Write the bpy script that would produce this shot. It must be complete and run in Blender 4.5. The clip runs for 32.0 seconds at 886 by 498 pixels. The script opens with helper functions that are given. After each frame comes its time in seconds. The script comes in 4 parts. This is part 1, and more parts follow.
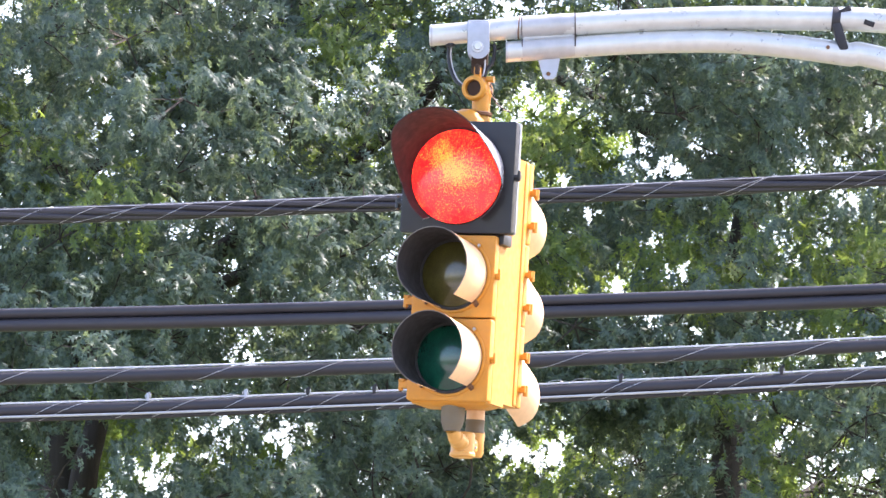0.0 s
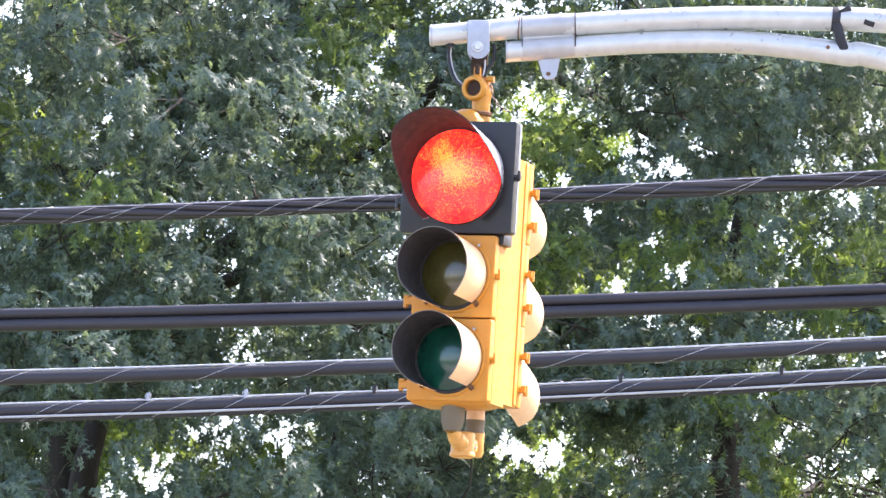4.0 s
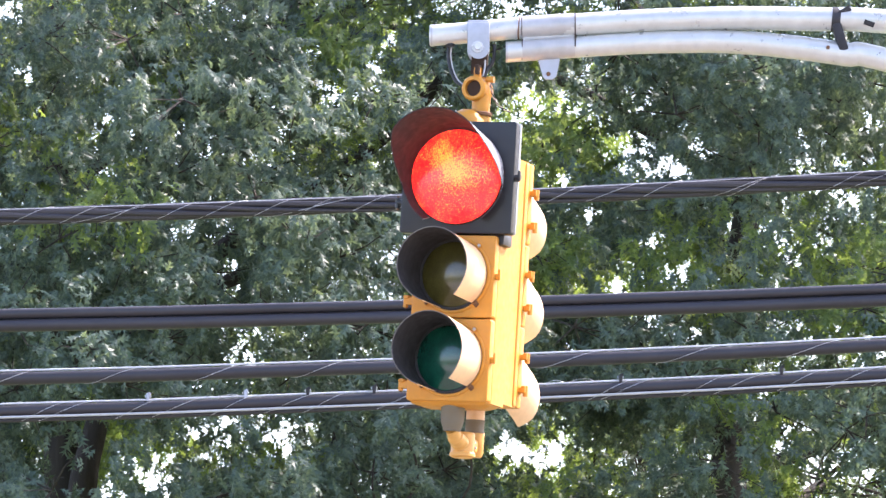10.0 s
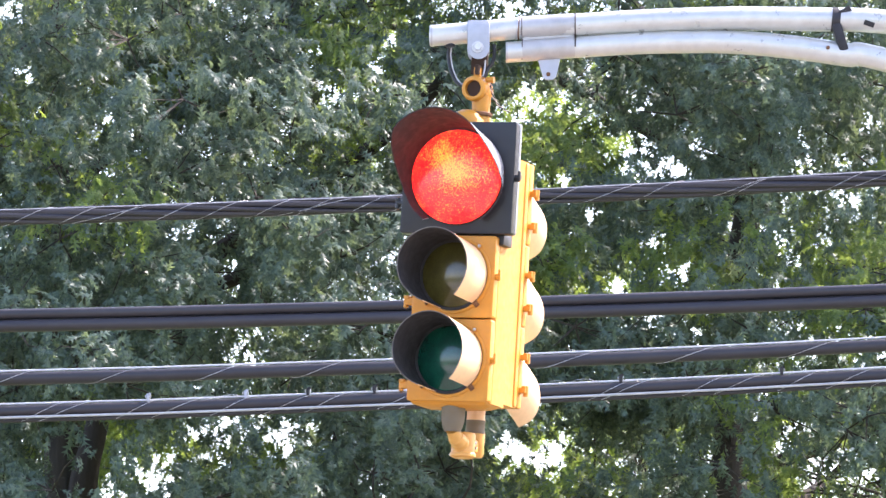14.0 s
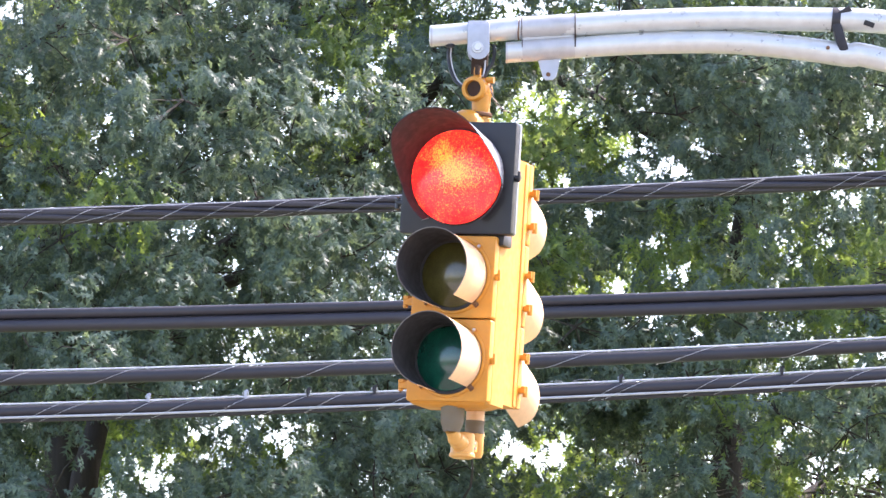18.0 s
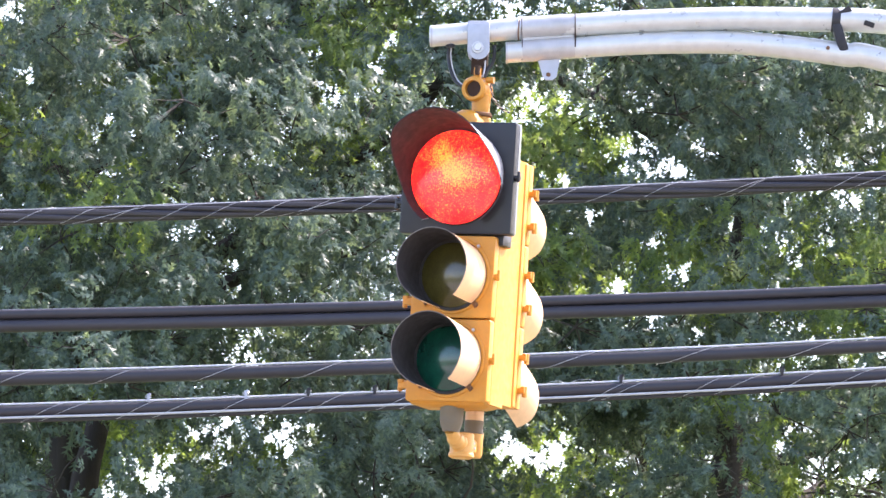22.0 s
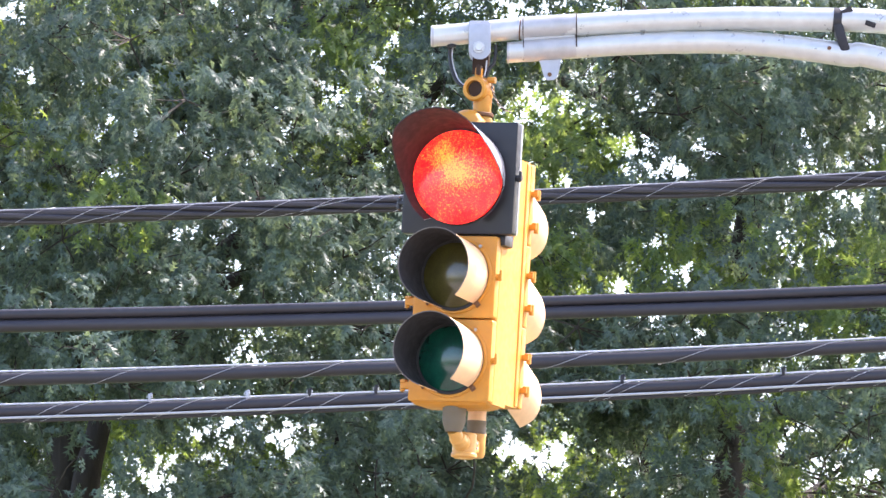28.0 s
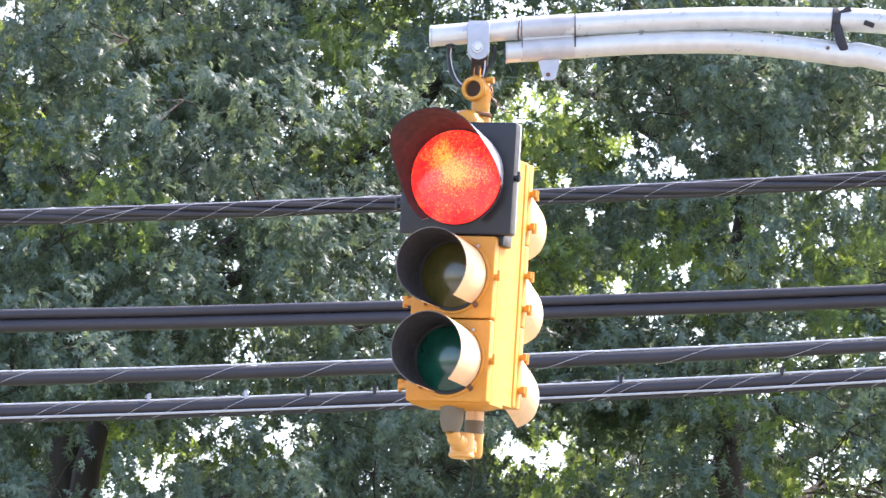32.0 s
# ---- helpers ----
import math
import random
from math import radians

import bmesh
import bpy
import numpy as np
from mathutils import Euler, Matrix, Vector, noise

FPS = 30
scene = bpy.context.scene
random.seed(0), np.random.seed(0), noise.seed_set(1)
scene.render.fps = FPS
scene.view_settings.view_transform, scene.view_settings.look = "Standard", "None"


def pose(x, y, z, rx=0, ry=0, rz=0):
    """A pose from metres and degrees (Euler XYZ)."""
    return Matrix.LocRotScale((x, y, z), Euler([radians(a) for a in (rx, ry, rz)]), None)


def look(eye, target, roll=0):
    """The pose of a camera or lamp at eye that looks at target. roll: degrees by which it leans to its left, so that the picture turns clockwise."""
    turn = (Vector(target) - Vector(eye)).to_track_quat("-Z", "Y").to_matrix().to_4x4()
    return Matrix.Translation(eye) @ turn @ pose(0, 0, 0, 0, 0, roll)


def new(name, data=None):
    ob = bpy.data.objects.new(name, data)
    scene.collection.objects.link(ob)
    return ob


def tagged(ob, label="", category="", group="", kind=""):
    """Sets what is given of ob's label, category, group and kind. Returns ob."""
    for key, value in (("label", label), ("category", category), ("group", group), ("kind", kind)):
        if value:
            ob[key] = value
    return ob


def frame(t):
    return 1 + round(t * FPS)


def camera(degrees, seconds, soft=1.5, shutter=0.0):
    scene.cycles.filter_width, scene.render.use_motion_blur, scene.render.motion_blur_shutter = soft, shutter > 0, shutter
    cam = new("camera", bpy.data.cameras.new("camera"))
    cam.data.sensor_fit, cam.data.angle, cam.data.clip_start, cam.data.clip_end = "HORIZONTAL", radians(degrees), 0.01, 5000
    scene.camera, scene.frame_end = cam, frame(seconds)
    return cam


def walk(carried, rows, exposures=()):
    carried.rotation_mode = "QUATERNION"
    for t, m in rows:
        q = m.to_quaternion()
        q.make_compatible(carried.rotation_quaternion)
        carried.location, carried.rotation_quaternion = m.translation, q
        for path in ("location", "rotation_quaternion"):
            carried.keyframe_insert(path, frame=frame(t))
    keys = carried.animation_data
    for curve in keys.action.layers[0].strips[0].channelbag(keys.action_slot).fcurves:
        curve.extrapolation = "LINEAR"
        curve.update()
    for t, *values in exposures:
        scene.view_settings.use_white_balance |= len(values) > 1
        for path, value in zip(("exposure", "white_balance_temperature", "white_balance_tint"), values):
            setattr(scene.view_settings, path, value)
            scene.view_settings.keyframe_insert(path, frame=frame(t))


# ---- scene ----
# One fixed telephoto view up at a traffic signal that hangs from a mast arm,
# with telephone cables and pin oaks behind it.

# ---------------------------------------------------------------- camera
EYE = (0.0, -16.94, 1.60)
AIM = (0.0, 21.56, 5.986)


def view(side, slip_x, slip_z):
    """The camera's pose: side, its own drift; slip, by how far its aim is off at the signal."""
    return look((EYE[0] + side, EYE[1], EYE[2]), (AIM[0] + slip_x, AIM[1], AIM[2] + slip_z))


cam = camera(3.8984, 32.0, soft=1.5)
walk(cam, [
    (0.0, view(0.000, 0.0000, 0.0000)),
    (9.0, view(0.000, 0.0000, 0.0003)),
    (14.0, view(0.003, 0.0000, 0.0012)),
    (19.0, view(0.006, 0.0000, 0.0020)),
    (23.0, view(0.008, 0.0000, 0.0022)),
    (25.5, view(0.009, 0.0000, 0.0022)),
    (27.5, view(0.010, -0.0042, 0.0022)),
    (28.0, view(0.010, -0.0038, 0.0022)),
    (28.5, view(0.010, -0.0027, 0.0022)),
    (29.0, view(0.010, -0.0050, 0.0022)),
    (29.5, view(0.010, -0.0024, 0.0022)),
    (30.0, view(0.010, 0.0003, 0.0028)),
    (30.5, view(0.010, 0.0016, 0.0022)),
    (31.0, view(0.010, 0.0020, 0.0024)),
    (31.5, view(0.010, 0.0005, 0.0024)),
    (32.0, view(0.010, 0.0002, 0.0022)),
], [(0.0, 2.16, 6400, 24), (32.0, 2.16, 6400, 24)])

# ---------------------------------------------------------------- light
SUN_ELEVATION, SUN_TURN = 46, 62          # degrees; the turn is from +y towards +x
world = bpy.data.worlds.new("sky")
scene.world = world
world.use_nodes = True
sky = world.node_tree.nodes.new("ShaderNodeTexSky")
sky.sky_type, sky.sun_disc = "NISHITA", False
sky.sun_elevation, sky.sun_rotation = radians(SUN_ELEVATION), radians(SUN_TURN)
sky.air_density, sky.dust_density, sky.ozone_density = 1.0, 2.0, 1.0
world.node_tree.links.new(sky.outputs[0], world.node_tree.nodes["Background"].inputs[0])
world.node_tree.nodes["Background"].inputs[1].default_value = 0.15

sun = new("sun", bpy.data.lights.new("sun", "SUN"))
sun.data.energy, sun.data.angle, sun.data.color = 3.05, radians(0.53), (1.0, 0.94, 0.84)
_c = math.cos(radians(SUN_ELEVATION))
SUN_DIR = Vector((_c * math.sin(radians(SUN_TURN)), _c * math.cos(radians(SUN_TURN)), math.sin(radians(SUN_ELEVATION))))
sun.matrix_world = look(SUN_DIR * 80, (0, 0, 0))


# ---------------------------------------------------------------- materials
class Nodes:
    """A short way to write a node material."""

    def __init__(self, name):
        self.mat = bpy.data.materials.new(name)
        self.mat.use_nodes = True
        self.tree = self.mat.node_tree
        self.bsdf = self.tree.nodes["Principled BSDF"]
        self.out = self.tree.nodes["Material Output"]

    def add(self, kind, **values):
        node = self.tree.nodes.new(kind)
        if "operation" in values:
            node.operation = values["operation"]
        if "interpolation_type" in values:
            node.interpolation_type = values["interpolation_type"]
        if "data_type" in values:
            node.data_type, node.blend_type = values["data_type"], values["blend_type"]
        return node

    def join(self, a, b):
        self.tree.links.new(a, b)

    def coords(self, scale=1.0, which="Object"):
        tc = self.add("ShaderNodeTexCoord")
        mp = self.add("ShaderNodeMapping")
        mp.inputs["Scale"].default_value = scale if isinstance(scale, tuple) else (scale,) * 3
        self.join(tc.outputs[which], mp.inputs["Vector"])
        return mp.outputs[0]

    def noise(self, scale, detail=4.0, rough=0.55, stretch=1.0):
        n = self.add("ShaderNodeTexNoise")
        n.inputs["Scale"].default_value, n.inputs["Detail"].default_value = scale, detail
        n.inputs["Roughness"].default_value = rough
        self.join(self.coords(stretch), n.inputs["Vector"])
        return n.outputs[0]

    def ramp(self, value, stops):
        r = self.add("ShaderNodeValToRGB")
        while len(r.color_ramp.elements) < len(stops):
            r.color_ramp.elements.new(0.5)
        for e, (at, col) in zip(r.color_ramp.elements, stops):
            e.position, e.color = at, (*col, 1) if len(col) == 3 else col
        self.join(value, r.inputs[0])
        return r.outputs[0]

    def mix(self, fac, a, b, kind="MIX"):
        m = self.add("ShaderNodeMix", data_type="RGBA", blend_type=kind)
        for sock, v in ((m.inputs[0], fac), (m.inputs[6], a), (m.inputs[7], b)):
            if isinstance(v, (int, float)):
                sock.default_value = v
            elif isinstance(v, tuple):
                sock.default_value = (*v, 1)
            else:
                self.join(v, sock)
        return m.outputs[2]

    def bump(self, height, strength=0.3, distance=0.002):
        b = self.add("ShaderNodeBump")
        b.inputs["Strength"].default_value, b.inputs["Distance"].default_value = strength, distance
        self.join(height, b.inputs["Height"])
        self.join(b.outputs[0], self.bsdf.inputs["Normal"])

    def set(self, **values):
        for key, v in values.items():
            sock = self.bsdf.inputs[key.replace("_", " ")]
            if isinstance(v, bpy.types.NodeSocket):
                self.join(v, sock)
            else:
                sock.default_value = (*v, 1) if isinstance(v, tuple) and len(v) == 3 else v
        return self


def worn(name, base, stain, rough=0.5, metal=0.0, grain=40.0, blot=6.0, amount=0.55, bump=0.15, streak=1.0):
    """Paint, metal or plastic with fine grain and larger stains."""
    n = Nodes(name)
    fine = n.noise(grain, 5)
    large = n.ramp(n.noise(blot, 6, 0.65, (1, 1, streak)), [(0.42, (0, 0, 0)), (0.72, (amount,) * 3)])
    col = n.mix(large, base, stain)
    col = n.mix(0.35, col, n.ramp(fine, [(0.3, tuple(c * 0.72 for c in base)), (0.7, tuple(min(1, c * 1.15) for c in base))]))
    n.set(Base_Color=col, Metallic=metal)
    n.set(Roughness=n.ramp(fine, [(0.3, (rough * 0.8,) * 3), (0.7, (min(1, rough * 1.25),) * 3)]))
    n.bump(fine, bump, 0.001)
    return n.mat


SIGNAL_YELLOW = worn("signal_yellow_paint", (0.60, 0.250, 0.020), (0.44, 0.180, 0.018), 0.48, amount=0.5, streak=0.35)
ELBOW_YELLOW = worn("sun_bleached_yellow_paint", (0.62, 0.30, 0.055), (0.68, 0.42, 0.16), 0.45, amount=0.6)
FADED_YELLOW = worn("faded_yellow_paint", (0.82, 0.54, 0.29), (0.64, 0.42, 0.22), 0.55, amount=0.5, streak=0.4)
BLACK_SHELL = worn("black_polycarbonate", (0.008, 0.009, 0.011), (0.018, 0.018, 0.021), 0.42, amount=0.5)
# black visor plastic; sun glare on its outside is put into this pale grey
VISOR_SHELL = worn("sun_glare_visor_plastic", (0.32, 0.325, 0.335), (0.38, 0.38, 0.385), 0.22, amount=0.5)
VISOR_BLACK = worn("matt_black_visor_paint", (0.036, 0.033, 0.033), (0.056, 0.05, 0.048), 0.75)
VISOR_EDGE = worn("worn_visor_edge", (0.15, 0.13, 0.11), (0.08, 0.07, 0.06), 0.7)
VISOR_DULL = worn("dull_dark_visor_plastic", (0.026, 0.024, 0.024), (0.040, 0.036, 0.036), 0.7)
GALVANISED = worn("galvanised_steel", (0.565, 0.57, 0.53), (0.47, 0.45, 0.38), 0.32, 0.40, 25, 9, 0.45, 0.0, 0.3)
GALV_OLD = worn("dull_old_galvanising", (0.46, 0.45, 0.43), (0.34, 0.31, 0.27), 0.42, 0.35, 30, 14, 0.6, 0.0, 0.4)
ZINC = worn("dull_zinc_casting", (0.42, 0.44, 0.48), (0.28, 0.28, 0.28), 0.5, 0.4)
PIPE_GREY = worn("weathered_grey_pipe", (0.160, 0.128, 0.080), (0.10, 0.076, 0.045), 0.75)
RUST_AND_SHADE = worn("dark_rust_and_shade", (0.045, 0.022, 0.011), (0.02, 0.012, 0.008), 0.9)
RUST = worn("rusty_steel", (0.16, 0.075, 0.035), (0.06, 0.035, 0.02), 0.85, bump=0.4)
STEEL = worn("stainless_steel", (0.55, 0.55, 0.56), (0.40, 0.38, 0.36), 0.35, 0.8)
TAPE = worn("black_tape", (0.016, 0.015, 0.017), (0.05, 0.045, 0.045), 0.6)
CABLE_BLACK = worn("weathered_black_cable_sheath", (0.024, 0.022, 0.026), (0.046, 0.041, 0.044), 0.46, grain=90, blot=5, streak=1)
CABLE_GREY = worn("grey_cable_sheath", (0.46, 0.46, 0.47), (0.34, 0.34, 0.35), 0.55)
STRAND = worn("galvanised_strand", (0.62, 0.62, 0.62), (0.48, 0.47, 0.45), 0.4, 0.2)
COPPER = worn("frayed_tie_wire", (0.42, 0.34, 0.28), (0.20, 0.14, 0.10), 0.6)
WIRE_BLACK = worn("black_wire_rubber", (0.015, 0.015, 0.017), (0.03, 0.03, 0.03), 0.5)
POLE_WOOD = worn("weathered_pole_wood", (0.20, 0.15, 0.11), (0.10, 0.075, 0.055), 0.85, 0, 30, 3, 0.7, 0.4, 0.1)
INSECT = worn("pale_insect_body", (0.66, 0.60, 0.56), (0.40, 0.33, 0.30), 0.6, 0, 400, 200)


def lens_glass(name, colour, deep):
    """An unlit signal lens: coloured glass with a fine prism pattern, dark reflector behind."""
    n = Nodes(name)
    v = n.add("ShaderNodeTexVoronoi")
    v.inputs["Scale"].default_value = 170
    n.join(n.coords(1.0), v.inputs["Vector"])
    col = n.mix(n.ramp(n.noise(14, 3), [(0.35, (0, 0, 0)), (0.7, (1, 1, 1))]), deep, colour)
    n.set(Base_Color=n.mix(0.25, col, v.outputs["Distance"], "MULTIPLY"), Roughness=0.22)
    n.set(Coat_Weight=0.5, Coat_Roughness=0.10, Specular_IOR_Level=0.6)
    n.bump(v.outputs["Distance"], 0.12, 0.0006)
    return n.mat


def lens_lit(name):
    """The lit red lens: an incandescent lamp seen through red prism glass, brightest round its filament."""
    n = Nodes(name)
    pos = n.coords(1.0)

    def spot(x, z, r0, r1):
        d = n.add("ShaderNodeVectorMath", operation="DISTANCE")
        d.inputs[1].default_value = (x, -0.03, z)
        n.join(pos, d.inputs[0])
        m = n.add("ShaderNodeMapRange", interpolation_type="SMOOTHSTEP")
        m.inputs[1].default_value, m.inputs[2].default_value = r0, r1
        m.inputs[3].default_value, m.inputs[4].default_value = 1, 0
        n.join(d.outputs["Value"], m.inputs[0])
        return m.outputs[0]

    def plus(a, b, op="ADD"):
        m = n.add("ShaderNodeMath", operation=op)
        n.join(a, m.inputs[0])
        if isinstance(b, (int, float)):
            m.inputs[1].default_value = b
        else:
            n.join(b, m.inputs[1])
        return m.outputs[0]

    vor = n.add("ShaderNodeTexVoronoi")
    vor.inputs["Scale"].default_value = 260
    n.join(pos, vor.inputs["Vector"])
    sparkle = n.noise(300, 2, 0.7, (1, 1, 0.75))
    patch = n.noise(16, 4, 0.65)
    heat = plus(plus(spot(-0.030, 0.050, 0.0, 0.080), 0.62, "MULTIPLY"), plus(spot(0.022, 0.000, 0.0, 0.075), 0.40, "MULTIPLY"))
    heat = plus(heat, plus(spot(0.0, 0.015, 0.02, 0.135), 0.22, "MULTIPLY"))
    heat = plus(heat, plus(plus(sparkle, -0.5), 3.7, "MULTIPLY"))
    heat = plus(heat, plus(plus(patch, -0.5), 1.3, "MULTIPLY"))
    heat = plus(plus(heat, 0.05), plus(vor.outputs["Distance"], 0.20, "MULTIPLY"))
    col = n.ramp(heat, [(0.00, (0.84, 0.006, 0.012)), (0.22, (1.0, 0.018, 0.024)), (0.42, (1.0, 0.060, 0.032)), (0.62, (1.0, 0.21, 0.040)), (0.95, (1.0, 0.52, 0.06))])
    glow = n.mix(1.0, col, (1.6, 1.0, 1.0), "MULTIPLY")
    n.set(Base_Color=(0.30, 0.01, 0.01), Roughness=0.3, Emission_Color=glow, Emission_Strength=0.31)
    n.set(Coat_Weight=0.25, Coat_Roughness=0.12)
    n.bump(vor.outputs["Distance"], 0.2, 0.0006)
    return n.mat


LENS_RED = lens_lit("lit_red_prism_glass")
LENS_AMBER = lens_glass("amber_glass", (0.120, 0.100, 0.022), (0.072, 0.060, 0.015))
LENS_GREEN = lens_glass("green_glass", (0.006, 0.110, 0.064), (0.003, 0.055, 0.036))


def leaf_material(name, low, high, through_low, through_high, shine=0.42, clear=0.36):
    """Leaf blades: a little sky gloss on top, light shining through from behind."""
    n = Nodes(name)
    geo = n.add("ShaderNodeNewGeometry")
    rnd = geo.outputs["Random Per Island"]
    grain = n.noise(45, 3)
    col = n.mix(0.3, n.ramp(rnd, [(0.0, low), (1.0, high)]), n.ramp(grain, [(0.3, low), (0.7, high)]))
    n.set(Base_Color=col, Roughness=shine, Specular_IOR_Level=0.24)
    tr = n.add("ShaderNodeBsdfTranslucent")
    n.join(n.ramp(rnd, [(0.0, through_low), (1.0, through_high)]), tr.inputs["Color"])
    mx = n.add("ShaderNodeMixShader")
    mx.inputs[0].default_value = clear
    n.join(n.bsdf.outputs[0], mx.inputs[1])
    n.join(tr.outputs[0], mx.inputs[2])
    n.join(mx.outputs[0], n.out.inputs["Surface"])
    return n.mat


LEAF = leaf_material("pin_oak_leaf", (0.070, 0.102, 0.086), (0.132, 0.188, 0.152), (0.13, 0.190, 0.110), (0.34, 0.43, 0.17), 0.42)
# sunlit copy of the leaf: yellower, and more light comes through
LEAF_SUN_TINT = leaf_material("sun_tinted_pin_oak_leaf", (0.075, 0.112, 0.060), (0.11, 0.160, 0.075), (0.27, 0.40, 0.08), (0.55, 0.68, 0.14), clear=0.50)


def bark_material():
    n = Nodes("oak_bark")
    ridges = n.noise(9, 6, 0.7, (1, 1, 0.16))
    moss = n.ramp(n.noise(1.6, 4), [(0.4, (0, 0, 0)), (0.75, (0.5, 0.5, 0.5))])
    col = n.mix(moss, n.ramp(ridges, [(0.3, (0.018, 0.014, 0.012)), (0.7, (0.066, 0.050, 0.041))]), (0.055, 0.05, 0.036))
    n.set(Base_Color=col, Roughness=0.9)
    n.bump(ridges, 0.8, 0.02)
    return n.mat


BARK = bark_material()


def ground_material(name, a, b, c, fine, large, bump):
    n = Nodes(name)
    col = n.mix(n.ramp(n.noise(large, 5), [(0.35, (0, 0, 0)), (0.7, (0.8, 0.8, 0.8))]), n.ramp(n.noise(fine, 5), [(0.3, a), (0.7, b)]), c)
    n.set(Base_Color=col, Roughness=0.92)
    n.bump(n.noise(fine, 5), 0.5, bump)
    return n.mat


GRASS = ground_material("mown_grass", (0.045, 0.075, 0.02), (0.09, 0.13, 0.035), (0.13, 0.13, 0.06), 40, 0.4, 0.02)
ASPHALT = ground_material("sun_bleached_asphalt", (0.12, 0.105, 0.09), (0.19, 0.17, 0.145), (0.15, 0.13, 0.11), 90, 0.8, 0.004)
CONCRETE = ground_material("kerb_concrete", (0.34, 0.32, 0.29), (0.46, 0.44, 0.40), (0.28, 0.26, 0.24), 60, 2, 0.003)


# ---------------------------------------------------------------- mesh helpers
def mesh_of(bm, name, mats, smooth=35):
    me = bpy.data.meshes.new(name)
    bmesh.ops.recalc_face_normals(bm, faces=bm.faces[:])
    bm.to_mesh(me)
    bm.free()
    for m in mats if isinstance(mats, (list, tuple)) else [mats]:
        me.materials.append(m)
    if smooth:
        me.shade_smooth()
        me.set_sharp_from_angle(angle=radians(smooth))
    return me


def part(name, bm, mats, parent=None, label="", at=None, smooth=35):
    """Links a bmesh as one mesh object, under a thing or a part."""
    ob = new(name, bm if isinstance(bm, bpy.types.Mesh) else mesh_of(bm, name, mats, smooth))
    if parent is not None:
        ob.parent = parent
    if at is not None:
        ob.matrix_basis = at
    if label:
        ob["label"] = label
    return ob


def box(bm, size, at=(0, 0, 0), bevel=0.0, seg=2, turn=None):
    m = Matrix.Translation(at) @ (turn.to_matrix().to_4x4() if turn else Matrix()) @ Matrix.Diagonal((*size, 1))
    got = bmesh.ops.create_cube(bm, size=1, matrix=m)
    if bevel:
        edges = list({e for v in got["verts"] for e in v.link_edges})
        bmesh.ops.bevel(bm, geom=edges, offset=bevel, segments=seg, affect="EDGES", profile=0.6)
    return bm


def lathe(bm, profile, axis="y", steps=40, at=(0, 0, 0)):
    """Turns (radius, height) pairs round an axis."""
    rings = []
    for r, h in profile:
        ring = []
        for i in range(steps):
            a = 2 * math.pi * i / steps
            c, s = r * math.cos(a), r * math.sin(a)
            p = {"y": (c, h, s), "z": (c, s, h), "x": (h, c, s)}[axis]
            ring.append(bm.verts.new(Vector(p) + Vector(at)))
        rings.append(ring)
    for a, b in zip(rings, rings[1:]):
        for i in range(steps):
            j = (i + 1) % steps
            bm.faces.new((a[i], a[j], b[j], b[i]))
    for ring in (rings[0], rings[-1]):
        if (ring[0].co - ring[steps // 2].co).length > 1e-5:
            bm.faces.new(ring)
    return bm


def tube(bm, points, radii, sides=12, caps=True):
    """A round tube along points; radii one number or one each."""
    pts = [Vector(p) for p in points]
    rad = radii if isinstance(radii, (list, tuple)) else [radii] * len(pts)
    way = (pts[1] - pts[0]).normalized()
    up = way.orthogonal().normalized()
    rings = []
    for i, p in enumerate(pts):
        a, b = pts[max(i - 1, 0)], pts[min(i + 1, len(pts) - 1)]
        d = (b - a).normalized()
        up = (up - d * up.dot(d)).normalized()
        side = d.cross(up)
        rings.append([bm.verts.new(p + (up * math.cos(t) + side * math.sin(t)) * rad[i])
                      for t in (2 * math.pi * k / sides for k in range(sides))])
    for a, b in zip(rings, rings[1:]):
        for k in range(sides):
            j = (k + 1) % sides
            bm.faces.new((a[k], a[j], b[j], b[k]))
    if caps:
        bm.faces.new(rings[0][::-1])
        bm.faces.new(rings[-1])
    return bm


def bez(points, n=24):
    """A smooth line through a few points (Catmull-Rom)."""
    p = [Vector(q) for q in points]
    p = [2 * p[0] - p[1], *p, 2 * p[-1] - p[-2]]
    out = []
    for i in range(1, len(p) - 2):
        a, b, c, d = p[i - 1:i + 3]
        for k in range(n):
            t = k / n
            out.append(0.5 * (2 * b + (c - a) * t + (2 * a - 5 * b + 4 * c - d) * t * t + (3 * b - a - 3 * c + d) * t ** 3))
    out.append(p[-2])
    return out


# ---------------------------------------------------------------- ground
def sheet(name, x0, x1, y0, y1, z, mat, label, depth=0.0):
    bm = bmesh.new()
    if depth:
        box(bm, (x1 - x0, y1 - y0, depth), ((x0 + x1) / 2, (y0 + y1) / 2, z - depth / 2), 0.02)
    else:
        bm.faces.new([bm.verts.new(p) for p in ((x0, y0, z), (x1, y0, z), (x1, y1, z), (x0, y1, z))])
    return tagged(part(name, bm, mat), label, "ground", kind="structure")


sheet("ground", -1500, 1500, -1500, 1500, 0.0, GRASS, "mown green grass that reaches the horizon")
sheet("road", -300, 300, 9.0, 25.0, 0.004, ASPHALT, "sun-bleached grey asphalt road under the signal")
sheet("kerb", -300, 300, 25.0, 25.16, 0.15, CONCRETE, "pale concrete kerb along the road", 0.15)
sheet("pavement", -300, 300, -19.0, 8.84, 0.012, CONCRETE, "pale concrete pavement beside the road")

# ---------------------------------------------------------------- the mast arm
ARM_Y = 21.56


